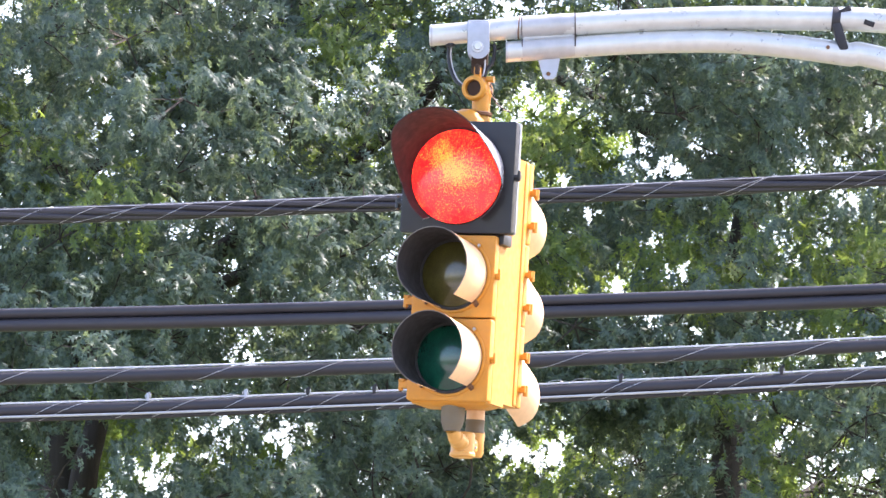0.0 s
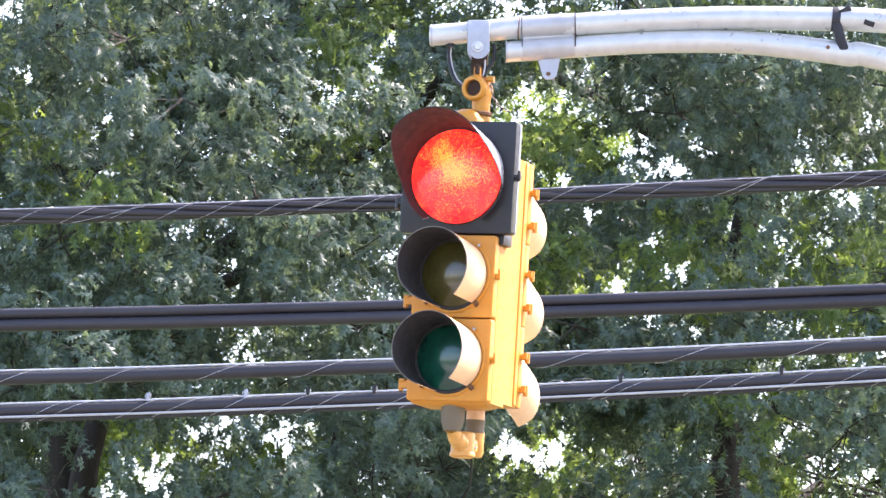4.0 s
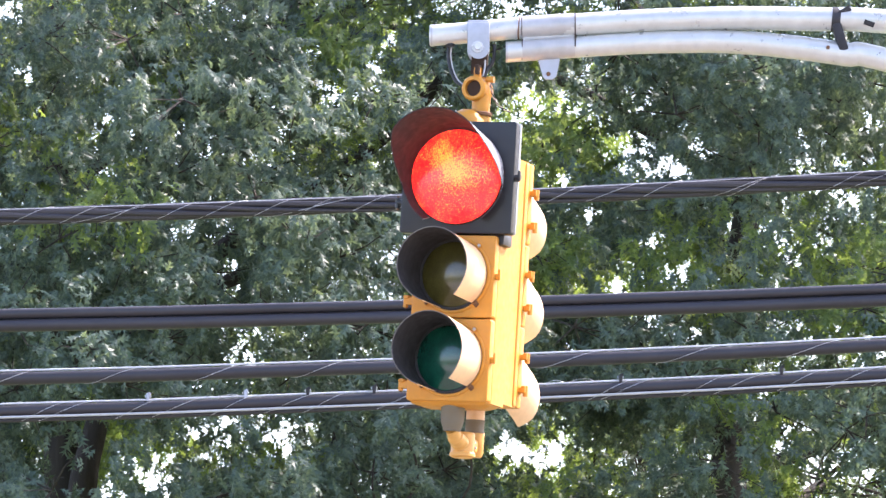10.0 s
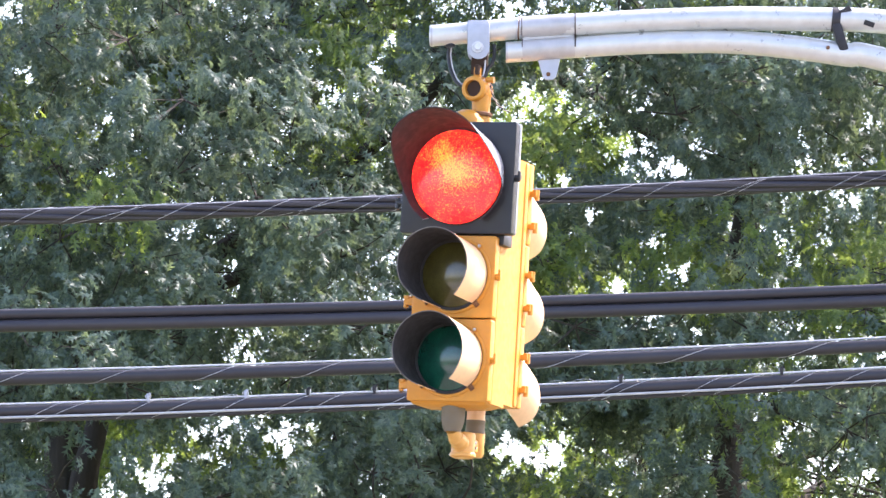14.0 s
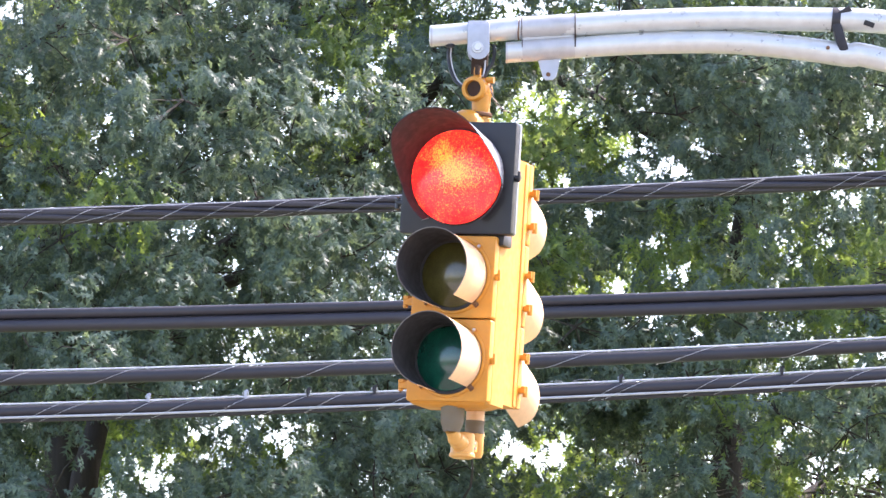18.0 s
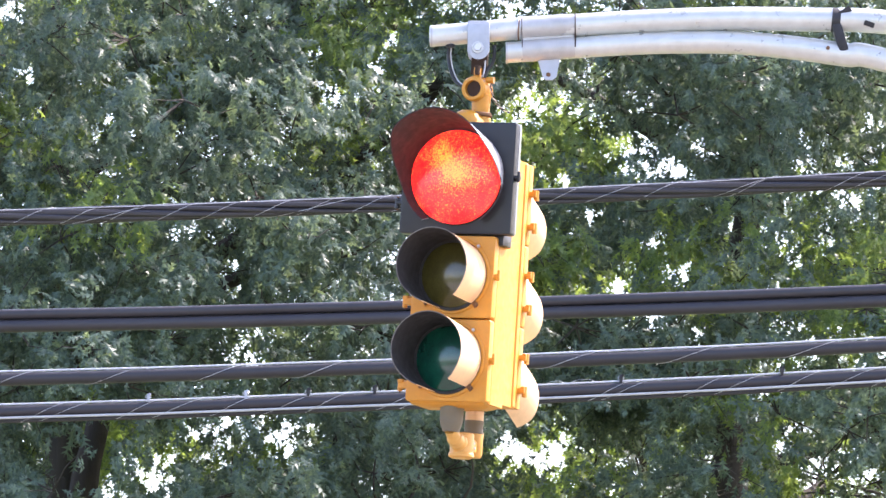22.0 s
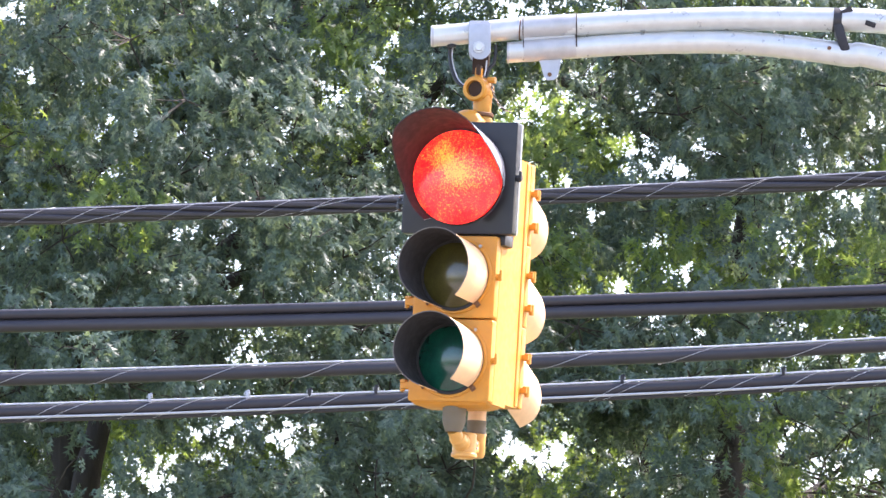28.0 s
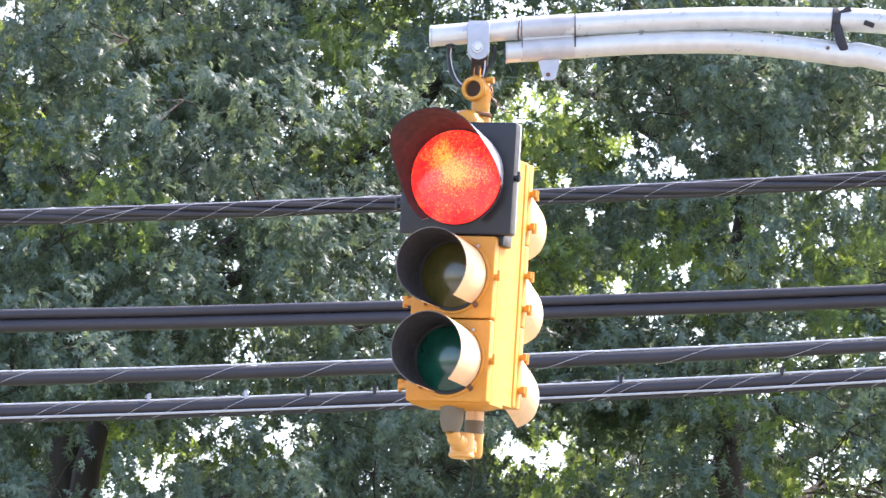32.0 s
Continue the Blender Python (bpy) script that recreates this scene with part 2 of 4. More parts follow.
def mast_arm():
    thing = tagged(new("mast_arm"), "galvanised steel twin-tube mast arm on a pole beside the road", "mast arm")
    thing.location = (6.2, ARM_Y, -0.007)

    def rel(p):
        return Vector((p[0] - 6.2, 0, p[1]))

    upper = [(-0.035, 6.634), (0.10, 6.645), (0.246, 6.659), (0.389, 6.666), (0.616, 6.679), (0.87, 6.686), (1.12, 6.683),
             (1.34, 6.675), (2.2, 6.60), (3.4, 6.36), (4.8, 5.94), (6.2, 5.40)]
    lower = [(0.19, 6.584), (0.364, 6.597), (0.53, 6.609), (0.70, 6.6155), (0.87, 6.6145), (1.037, 6.600), (1.205, 6.577),
             (1.34, 6.556), (2.2, 6.32), (3.4, 5.83), (4.8, 5.10), (6.2, 4.30)]
    for nm, pts, r0 in (("upper_tube", upper, 0.0315), ("lower_tube", lower, 0.0310)):
        line = bez([rel(p) for p in pts], 8)
        rad = [r0 + 0.0045 * min(1, i / 40) + 0.02 * max(0, (i - 56) / 32) for i in range(len(line))]
        part(nm, tube(bmesh.new(), line, rad, 28), GALVANISED, thing)
    bm = bmesh.new()
    lathe(bm, [(0.13, 0.0), (0.13, 0.02), (0.11, 0.03), (0.105, 5.9), (0.11, 5.92), (0.06, 5.97), (0.0, 5.98)], "z", 28)
    part("pole", bm, GALVANISED, thing)
    # sleeve that joins the two tubes
    bm = bmesh.new()
    tube(bm, [rel((0.236, 6.658)), rel((0.392, 6.667))], 0.0345, 28)
    part("sleeve", bm, GALV_OLD, thing, "dull welded galvanised sleeve")
    bm = bmesh.new()
    tube(bm, [rel((0.236, 6.5895)), rel((0.392, 6.601))], 0.0338, 28)
    box(bm, (0.155, 0.030, 0.06), rel((0.314, 6.628)), 0.004, 2, Euler((0, -0.06, 0)))
    part("joint_plate", bm, GALV_OLD, thing)
    for x0, z0, r, a0, a1, thick in ((0.394, 6.6670, 0.0350, -0.9, 2.1, 0.0018), (0.2345, 6.6575, 0.0348, -0.6, 1.6, 0.0012), (0.394, 6.6009, 0.0345, 0.2, 1.9, 0.0020), (0.236, 6.5895, 0.0340, 0.5, 2.0, 0.0014)):
        arc = [rel((x0, z0)) + Vector((0, -r * math.cos(a), r * math.sin(a))) for a in np.linspace(a0 - 0.3, a1 - 0.6, 14)]
        part("sleeve_seam", tube(bmesh.new(), arc, thick, 6), RUST_AND_SHADE, thing, "dark rusted edge of the sleeve")
    for x0, z0, r in ((0.190, 6.584, 0.0312), (-0.034, 6.6341, 0.0318)):
        bm = bmesh.new()
        lathe(bm, [(r - 0.003, -0.0025), (r + 0.0010, -0.0025), (r + 0.0010, 0.0025), (r - 0.003, 0.0025)], "x", 28, rel((x0, z0)))
        part("tube_rim", bm, GALV_OLD, thing, "dull cut end of the tube")
    # wires wound round the upper tube beside the sleeve
    for k in range(3):
        bm = bmesh.new()
        c = rel((0.222 + k * 0.006, 6.6575))
        pts = [c + Vector((0.004 * math.sin(a + k), 0.0345 * math.cos(a), 0.0345 * math.sin(a))) for a in np.linspace(0, 6.2, 26)]
        tube(bm, pts, 0.0022, 6)
        part("tie_wire", bm, RUST if k == 1 else STEEL, thing)
    # tapered lug under the lower tube, with a rusted eye
    bm = bmesh.new()
    c = rel((0.316, 6.53))
    vs = []
    for y in (-0.006, 0.006):
        vs.append([bm.verts.new(c + Vector((x, y, z))) for x, z in ((-0.034, 0.035), (0.034, 0.040), (0.022, -0.018), (0.010, -0.028), (-0.010, -0.028), (-0.018, -0.020))])
    bm.faces.new(vs[0])
    bm.faces.new(vs[1][::-1])
    for i in range(6):
        j = (i + 1) % 6
        bm.faces.new((vs[0][i], vs[1][i], vs[1][j], vs[0][j]))
    lug = part("lug", bm, ZINC, thing, "tapered grey lug")
    bm = bmesh.new()
    lathe(bm, [(0.0, -0.009), (0.006, -0.009), (0.008, 0.0), (0.006, 0.009), (0, 0.009)], "y", 14, c + Vector((-0.002, 0, -0.012)))
    part("rusted_eye", bm, RUST, lug)
    # tape wound round both tubes
    bm = bmesh.new()
    tube(bm, [rel((1.1595, 6.6835)), rel((1.185, 6.6810))], 0.0375, 24)
    part("tape_band", bm, TAPE, thing, "wrapped black tape")
    bm = bmesh.new()
    box(bm, (0.030, 0.072, 0.088), rel((1.184, 6.626)), 0.008, 2, Euler((0, -0.28, 0)))
    part("tape_band", bm, TAPE, thing, "black tape stretched between the tubes")
    for at, size, tilt in ((rel((1.198, 6.704)) + Vector((0, -0.030, 0)), (0.040, 0.004, 0.018), -0.55), (rel((1.270, 6.6655)) + Vector((0, -0.0385, 0)), (0.032, 0.004, 0.016), 0.35)):
        bm = bmesh.new()
        box(bm, size, at, 0.0018, 2, Euler((0.25, tilt, 0)))
        part("tape_end", bm, TAPE, thing, "loose black end of tape")
    bm = bmesh.new()
    lathe(bm, [(0.0, -0.005), (0.006, -0.004), (0.006, 0.003)], "y", 12, rel((1.147, 6.590)) + Vector((0, -0.034, 0.004)))
    part("bolt", bm, RUST, thing)
    # hole and grommet near the free end
    bm = bmesh.new()
    lathe(bm, [(0.0, -0.006), (0.013, -0.006), (0.015, 0.0), (0.013, 0.006)], "z", 16, rel((0.022, 6.606)))
    part("grommet", bm, WIRE_BLACK, thing)
    bm = bmesh.new()
    lathe(bm, [(0.0, -0.004), (0.030, -0.003), (0.0325, 0.004), (0.0325, 0.010)], "x", 28, rel((-0.037, 6.634)))
    part("end_cap", bm, GALVANISED, thing)
    return thing


mast_arm()

# ---------------------------------------------------------------- the signal
PIVOT = Vector((0.1028, ARM_Y, 6.593))
TURN, LEAN = -20.0, 3.35                  # degrees
BODY_X = 0.022


def rounded_plate(bm, w, h, d, y, r):
    box(bm, (w, d, h), (0, y, 0), 0.0)
    up = [e for e in bm.edges if abs(e.verts[0].co.x - e.verts[1].co.x) < 1e-6 and abs(e.verts[0].co.z - e.verts[1].co.z) < 1e-6]
    bmesh.ops.bevel(bm, geom=up, offset=r, segments=5, affect="EDGES", profile=0.5)
    rim = [e for e in bm.edges if abs(e.verts[0].co.y - e.verts[1].co.y) < 1e-6]
    bmesh.ops.bevel(bm, geom=rim, offset=0.005, segments=2, affect="EDGES", profile=0.6)
    return bm


def visor_mesh(radius, reach, slot, droop, narrow=1.0):
    """A sheet-metal tunnel visor, open below; reach gives its length by the angle from the bottom."""
    bm = bmesh.new()
    rows = 34
    rings = {}
    for shell, r in (("out", radius), ("in", radius - 0.0028)):
        for i in range(rows + 1):
            base = slot[0] + (slot[1] - slot[0]) * i / rows
            length = reach(base)
            col = []
            for k in range(7):
                s = k / 6
                a, w = radians(base), r * (narrow + (1 - narrow) * s)
                p = Vector((math.sin(a) * w, -s * length, -math.cos(a) * w))
                p.z -= math.tan(droop) * s * length
                col.append(bm.verts.new(p))
            rings[shell, i] = col
    for i in range(rows):
        for k in range(6):
            f = bm.faces.new((rings["out", i][k], rings["out", i + 1][k], rings["out", i + 1][k + 1], rings["out", i][k + 1]))
            g = bm.faces.new((rings["in", i][k], rings["in", i][k + 1], rings["in", i + 1][k + 1], rings["in", i + 1][k]))
            g.material_index = 1
        rim = bm.faces.new((rings["out", i][6], rings["out", i + 1][6], rings["in", i + 1][6], rings["in", i][6]))
        rim.material_index = 2
        bm.faces.new((rings["out", i][0], rings["in", i][0], rings["in", i + 1][0], rings["out", i + 1][0]))
    for i in (0, rows):
        for k in range(6):
            bm.faces.new((rings["out", i][k], rings["in", i][k], rings["in", i][k + 1], rings["out", i][k + 1]))
    return bm


def tunnel(length):
    """Full length all round, a little shorter towards the bottom."""
    return lambda a: length * min(1.0, 0.78 + 0.22 * min(1, min(a, 360 - a) / 60))


def cap_visor(length):
    """Longest on top, running back along the sides."""
    def reach(a):
        b = min(1.0, max(0.0, (180 - min(a, 360 - a) - 48) / 62))
        return length * (1 - 0.84 * b * b * (3 - 2 * b))
    return reach


def section(signal, name, width, height, at, shell, door_mat, lens_mat, lens_r, visor, visor_mats, label, depth=0.150, body_width=None, hang=None):
    """One signal section: housing, hinged door, lens, visor, lugs and screws; its front looks along -y."""
    lens_up = 0.0 if name == "red_section" else 0.004   # lens centres a little above the doors' middles
    bm = bmesh.new()
    back = depth - 0.038
    box(bm, ((body_width or width - 0.004), back, height - 0.0002), (0, -back / 2 - 0.0005, 0))
    if not body_width:
        long = [e for e in bm.edges if abs(e.verts[0].co.z - e.verts[1].co.z) > 0.1 and e.verts[0].co.y < -0.05]
        bmesh.ops.bevel(bm, geom=long, offset=0.012, segments=4, affect="EDGES", profile=0.5)
    body = part(name, bm, shell, signal, label, at)
    front = -depth
    bm = rounded_plate(bmesh.new(), width, height - 0.004, 0.036, front + 0.019, 0.004 if name == "rear_section" else 0.008)
    door = part("door", bm, door_mat, body)
    if body_width:
        # bright plate added in place of the sun's highlight along the door's side
        bm = rounded_plate(bmesh.new(), width + 0.003, height - 0.004, 0.010, front + 0.042, 0.008)
        part("door_edge_glint", bm, STEEL, body, "pale rim added for the sunlit line on the door's edge")
    bm = bmesh.new()
    wide = 0.002 if name == "red_section" else 0.008
    lathe(bm, [(lens_r + wide, 0.004), (lens_r + wide, -0.005), (lens_r + wide - 0.002, -0.007), (lens_r + 0.001, -0.007), (lens_r - 0.001, -0.004), (lens_r - 0.001, 0.004)], "y", 48, (0, front, lens_up))
    part("lens_ring", bm, VISOR_BLACK, body, "black lens gasket")
    if name != "red_section":
        bm = bmesh.new()
        lathe(bm, [(lens_r + 0.018, 0.002), (lens_r + 0.018, -0.002), (lens_r + 0.015, -0.005), (lens_r + 0.010, -0.005), (lens_r + 0.008, -0.002), (lens_r + 0.008, 0.002)], "y", 48, (0, front, lens_up))
        part("door_boss", bm, door_mat, body, "raised ring round the lens")
    bm = bmesh.new()
    bulge = 0.030
    big = (lens_r ** 2 + bulge ** 2) / (2 * bulge)
    prof = [(lens_r, 0.013)] if name == "red_section" else []
    for k in range(13):
        r = lens_r * (1 - k / 12)
        prof.append((max(r, 1e-6), -(math.sqrt(big * big - r * r) - (big - bulge))))
    lathe(bm, prof, "y", 48)
    part("lens", bm, lens_mat, body, "", pose(0, front - (0.016 if name == "red_section" else 0.002), lens_up), 60)
    part("visor", visor, visor_mats, body, "", pose(0, front - 0.006, lens_up), 50)
    # hinge lugs on one side, a winged latch on the other
    rear = name == "rear_section"
    lug = {"rear_section": 0.026, "red_section": 0.022}.get(name, 0.034)
    for side, zs in ((1, (0.004,)), (-1, (0.033, -0.066) if rear else (0.045, -0.076))):
        for z in zs:
            bm = bmesh.new()
            if side > 0 and not rear:
                edge = width / 2
                lathe(bm, [(0.0, -0.004), (0.0075, -0.004), (0.0075, 0.018), (0.0, 0.018)], "x", 12, (edge, front + 0.012, z))
                box(bm, (0.009, 0.011, 0.032), (edge + 0.014, front + 0.008, z + 0.003), 0.004)
                box(bm, (0.014, 0.022, 0.015), (edge + 0.005, front + 0.020, z - 0.004), 0.004)
            else:
                box(bm, (lug, 0.026, lug * 0.62), (side * (width / 2 + lug * 0.3), front + 0.018, z), 0.004)
                box(bm, (lug * 0.5, 0.030, lug * 0.30), (side * (width / 2 + lug * 0.55), front + 0.016, z + lug * 0.34), 0.003)
                lathe(bm, [(0.0, -0.019), (0.0075, -0.018), (0.0075, 0.013), (0, 0.014)], "z", 12, (side * (width / 2 + lug * 0.68), front + 0.016, z))
            ob = part("latch" if side > 0 else "hinge", bm, door_mat, body)
            if side < 0 and not rear:
                pin = lathe(bmesh.new(), [(0.0, -0.023), (0.003, -0.023), (0.003, 0.018), (0, 0.018)], "z", 8, (side * (width / 2 + lug * 0.68), front + 0.016, z))
                part("hinge_pin", pin, RUST, ob)
    # tabs and screws that hold the visor
    for a in () if name == "red_section" else (42, 138, 222, 318):
        r = lens_r + 0.0165
        way = Vector((math.sin(radians(a)), 0, -math.cos(radians(a))))
        c = way * r + Vector((0, front - 0.005, lens_up))
        bm = bmesh.new()
        box(bm, (0.016, 0.003, 0.020), c, 0.0012, 1, Euler((0, -radians(a), 0)))
        tab = part("visor_tab", bm, RUST if a < 90 else door_mat, body)
        bm = bmesh.new()
        lathe(bm, [(0, -0.009), (0.004, -0.008), (0.0055, -0.003), (0.0055, 0.003)], "y", 10, c + way * 0.002)
        part("screw", bm, RUST if a < 90 or a > 270 else STEEL, tab)
    return body


def traffic_signal():
    thing = tagged(new("traffic_signal"), "yellow two-way traffic signal with lit red lens, hung from arm", "traffic signal")
    thing.matrix_basis = Matrix.Translation(PIVOT) @ pose(0, 0, 0, 0, LEAN, 0) @ pose(0, 0, 0, 0, 0, TURN)
    eight = [FADED_YELLOW, VISOR_BLACK, VISOR_EDGE]
    # face towards the street
    section(thing, "red_section", 0.352, 0.340, pose(BODY_X - 0.002, 0, -0.412), BLACK_SHELL, BLACK_SHELL, LENS_RED, 0.1405,
            visor_mesh(0.163, cap_visor(0.225), (33, 327), radians(-4.5), 0.905), [VISOR_SHELL, VISOR_DULL, VISOR_DULL], "black polycarbonate section with the lit red lens", 0.155, 0.25)
    for nm, z, glass, lab in (("amber_section", -0.707, LENS_AMBER, "yellow section with an unlit amber lens"),
                              ("green_section", -0.9565, LENS_GREEN, "yellow section with an unlit green lens")):
        section(thing, nm, 0.256, 0.2495, pose(BODY_X, 0, z), SIGNAL_YELLOW, SIGNAL_YELLOW, glass, 0.0985,
                visor_mesh(0.1115, tunnel(0.184), (38, 342), radians(-3.0), 0.955), eight, lab)
    # face that looks away
    for z, glass, long in ((-0.4555, LENS_AMBER, 0.168), (-0.7010, LENS_AMBER, 0.184), (-0.9465, LENS_GREEN, 0.192)):
        section(thing, "rear_section", 0.250, 0.2455, pose(BODY_X, 0.001, z, 0, 0, 180), SIGNAL_YELLOW, SIGNAL_YELLOW, glass, 0.104,
                visor_mesh(0.112, tunnel(long), (30, 330), radians(20)), eight, "yellow section that faces away", 0.155)
    # rounded ridge down the side, where the two housings meet the far doors
    for side in (-1, 1):
        bm = bmesh.new()
        box(bm, (0.014, 0.030, 0.732), (BODY_X + side * 0.120, 0.098, -0.701), 0.0066, 4)
        part("side_ridge", bm, SIGNAL_YELLOW, thing)
    # hanger: clevis over the tube, bolt, casting
    square = (pose(0, 0, 0, 0, LEAN, 0) @ pose(0, 0, 0, 0, 0, TURN)).inverted()
    bm = bmesh.new()
    for y in (-0.046, 0.046):
        box(bm, (0.066, 0.007, 0.078), (0, y, 0.0285), 0.0033)
        lathe(bm, [(0.0, -0.0035), (0.0325, -0.0042), (0.0325, 0.0042), (0, 0.0042)], "y", 24, (0, y, -0.009))
    box(bm, (0.064, 0.086, 0.010), (0, 0, 0.0705), 0.0048, 3)
    part("clevis", bm, ZINC, thing, "dull galvanised clevis over the tube", square @ pose(0.003, 0, 0))
    bm = bmesh.new()
    lathe(bm, [(0, -0.058), (0.017, -0.058), (0.0175, -0.054), (0.0175, -0.050), (0, -0.050)], "y", 24, (0, 0, -0.006))
    lathe(bm, [(0, -0.067), (0.0115, -0.067), (0.013, -0.064), (0.013, -0.057), (0.007, -0.056), (0.007, 0.055), (0, 0.055)], "y", 6, (0, 0, -0.006))
    part("bolt", bm, STEEL, thing, "bright hexagon bolt", square)
    # hanger link between the clevis plates, the shade there put into its dark colour
    bm = bmesh.new()
    box(bm, (0.052, 0.012, 0.080), (0.004, 0.016, -0.040), 0.005)
    box(bm, (0.012, 0.050, 0.030), (0.010, 0.0, -0.070), 0.004)
    part("hanger_link", bm, RUST_AND_SHADE, thing, "link behind the clevis, coloured dark for its shade")
    bm = bmesh.new()
    tube(bm, bez([(0.048, 0.012, 0.010), (0.050, 0.012, -0.020), (0.047, 0.010, -0.046), (0.036, 0.006, -0.062), (0.028, 0.0, -0.090)], 8), 0.0055, 10)
    part("ground_cable", bm, WIRE_BLACK, thing, "black cable beside the clevis")
    bm = bmesh.new()
    tube(bm, bez([(0.030, -0.006, -0.040), (0.030, -0.008, -0.065), (0.026, -0.008, -0.088)], 6), 0.0026, 8)
    part("ground_wire", bm, CABLE_GREY, thing, "thin grey wire beside the clevis")
    bm = bmesh.new()
    box(bm, (0.022, 0.022, 0.056), (0.006, 0, -0.088), 0.006)
    box(bm, (0.048, 0.020, 0.022), (0.008, 0, -0.102), 0.007)
    lathe(bm, [(0.0235, -0.026), (0.0250, -0.044), (0.033, -0.044), (0.0375, -0.038), (0.0375, 0.030), (0.0, 0.030)], "y", 32, (0.009, 0, -0.129))
    lathe(bm, [(0.026, -0.045), (0.027, 0.0), (0.029, 0.038)], "z", 24, (0.022, 0, -0.182))
    lathe(bm, [(0.0, -0.012), (0.009, -0.012), (0.010, 0.012), (0.0, 0.012)], "x", 14, (0.047, 0.0, -0.098))
    casting = part("hanger_casting", bm, SIGNAL_YELLOW, thing, "yellow cast hanger with an open port")
    bm = bmesh.new()
    lathe(bm, [(0.0, -0.0275), (0.0228, -0.0275), (0.0233, -0.0300)], "y", 24, (0.009, 0, -0.129))
    part("port", bm, RUST_AND_SHADE, casting, "dark rusty open wire port")
    bm = bmesh.new()
    lathe(bm, [(0.030, -0.006), (0.0335, -0.003), (0.0335, 0.004), (0.030, 0.007)], "z", 24, (0.024, 0, -0.203))
    part("lock_ring", bm, RUST, casting)
    bm = bmesh.new()
    lathe(bm, [(0.029, -0.030), (0.029, 0.0), (0.026, 0.004)], "z", 24, (0.026, 0, -0.215))
    part("neck", bm, ELBOW_YELLOW, casting, "bleached yellow pipe neck")
    bm = bmesh.new()
    lathe(bm, [(0.0, 0.056), (0.022, 0.053), (0.040, 0.042), (0.054, 0.022), (0.059, 0.0), (0.052, -0.09), (0.0, -0.09)], "z", 28, (-0.010, -0.02, -0.246))
    part("top_hub", bm, SIGNAL_YELLOW, thing, "yellow domed top hub")
    bm = bmesh.new()
    box(bm, (0.16, 0.25, 0.030), (BODY_X, 0, -0.318), 0.008)
    part("top_bracket", bm, SIGNAL_YELLOW, thing)
    bm = bmesh.new()
    box(bm, (0.045, 0.075, 0.034), (BODY_X + 0.120, -0.085, -0.592), 0.006)
    part("lower_bracket", bm, BLACK_SHELL, thing, "black plastic adapter under the red section")
    # shallow tapered pan under the front face, and pipe work below
    x = BODY_X + 0.006
    bm = bmesh.new()
    vs = [[bm.verts.new((BODY_X + sx * w, yc + sy * d, z)) for sx, sy in ((-1, -1), (1, -1), (1, 1), (-1, 1))]
          for w, yc, d, z in ((0.120, -0.078, 0.062, -1.079), (0.112, -0.078, 0.056, -1.088), (0.090, -0.076, 0.044, -1.094))]
    for a, b in zip(vs, vs[1:]):
        for k in range(4):
            bm.faces.new((a[k], a[(k + 1) % 4], b[(k + 1) % 4], b[k]))
    bm.faces.new(vs[0])
    bm.faces.new(vs[-1])
    part("bottom_pan", bm, SIGNAL_YELLOW, thing)
    bm = bmesh.new()
    lathe(bm, [(0.0, 0.014), (0.0365, 0.012), (0.0365, -0.004), (0.0355, -0.006), (0.0350, -0.040), (0.031, -0.056), (0.024, -0.074), (0.0, -0.074)], "z", 28, (x - 0.003, -0.094, -1.090))
    part("nipple", bm, PIPE_GREY, thing, "weathered grey pipe nipple")
    bm = bmesh.new()
    lathe(bm, [(0.0, 0.020), (0.0275, 0.018), (0.0275, -0.052), (0.0, -0.052)], "z", 24, (x, 0.094, -1.072))
    part("nipple", bm, FADED_YELLOW, thing, "faded pale pipe nipple")
    bm = bmesh.new()
    lathe(bm, [(0.0, 0.018), (0.0290, 0.017), (0.0290, 0.008), (0.0282, 0.006), (0.0282, -0.014), (0.0292, -0.016), (0.0292, -0.022), (0, -0.022)], "z", 24, (x, 0.094, -1.127))
    part("pipe_collar", bm, PIPE_GREY, thing, "weathered grey pipe collar")
    bm = bmesh.new()
    tube(bm, bez([(x - 0.003, -0.092, -1.158), (x, -0.072, -1.176), (x, -0.040, -1.186), (x, -0.004, -1.194)], 8), [0.020] * 9 + [0.024] * 8 + [0.027] * 8, 24)
    lathe(bm, [(0.0, 0.038), (0.031, 0.037), (0.0350, 0.032), (0.0355, 0.010), (0.0355, -0.022), (0.0385, -0.026), (0.0385, -0.034), (0.034, -0.037), (0.0, -0.037)], "z", 32, (x, 0.0, -1.194))
    lathe(bm, [(0.0, 0.052), (0.0275, 0.050), (0.0290, 0.044), (0.0275, 0.036), (0.0275, -0.014), (0.022, -0.026), (0.0, -0.028)], "z", 28, (x, 0.100, -1.194))
    box(bm, (0.036, 0.080, 0.040), (x, 0.050, -1.190), 0.010, 3)
    elbow = part("bottom_elbow", bm, ELBOW_YELLOW, thing, "faded yellow cast elbow that joins both faces")
    bm = bmesh.new()
    lathe(bm, [(0.0, -0.002), (0.029, -0.002), (0.031, 0.003)], "z", 24, (x, 0.0, -1.2315))
    part("elbow_cap", bm, ELBOW_YELLOW, elbow)
    for k in range(2):
        bm = bmesh.new()
        lathe(bm, [(0.0, 0.007), (0.004, 0.006), (0.0055, 0.0), (0.0055, -0.005)], "x", 10, (x + 0.016, 0.050 + 0.006 * k, -1.182 - 0.014 * k))
        part("set_screw", bm, STEEL, elbow)
    # feed cable from the arm into the casting, and a loose tie wire
    bm = bmesh.new()
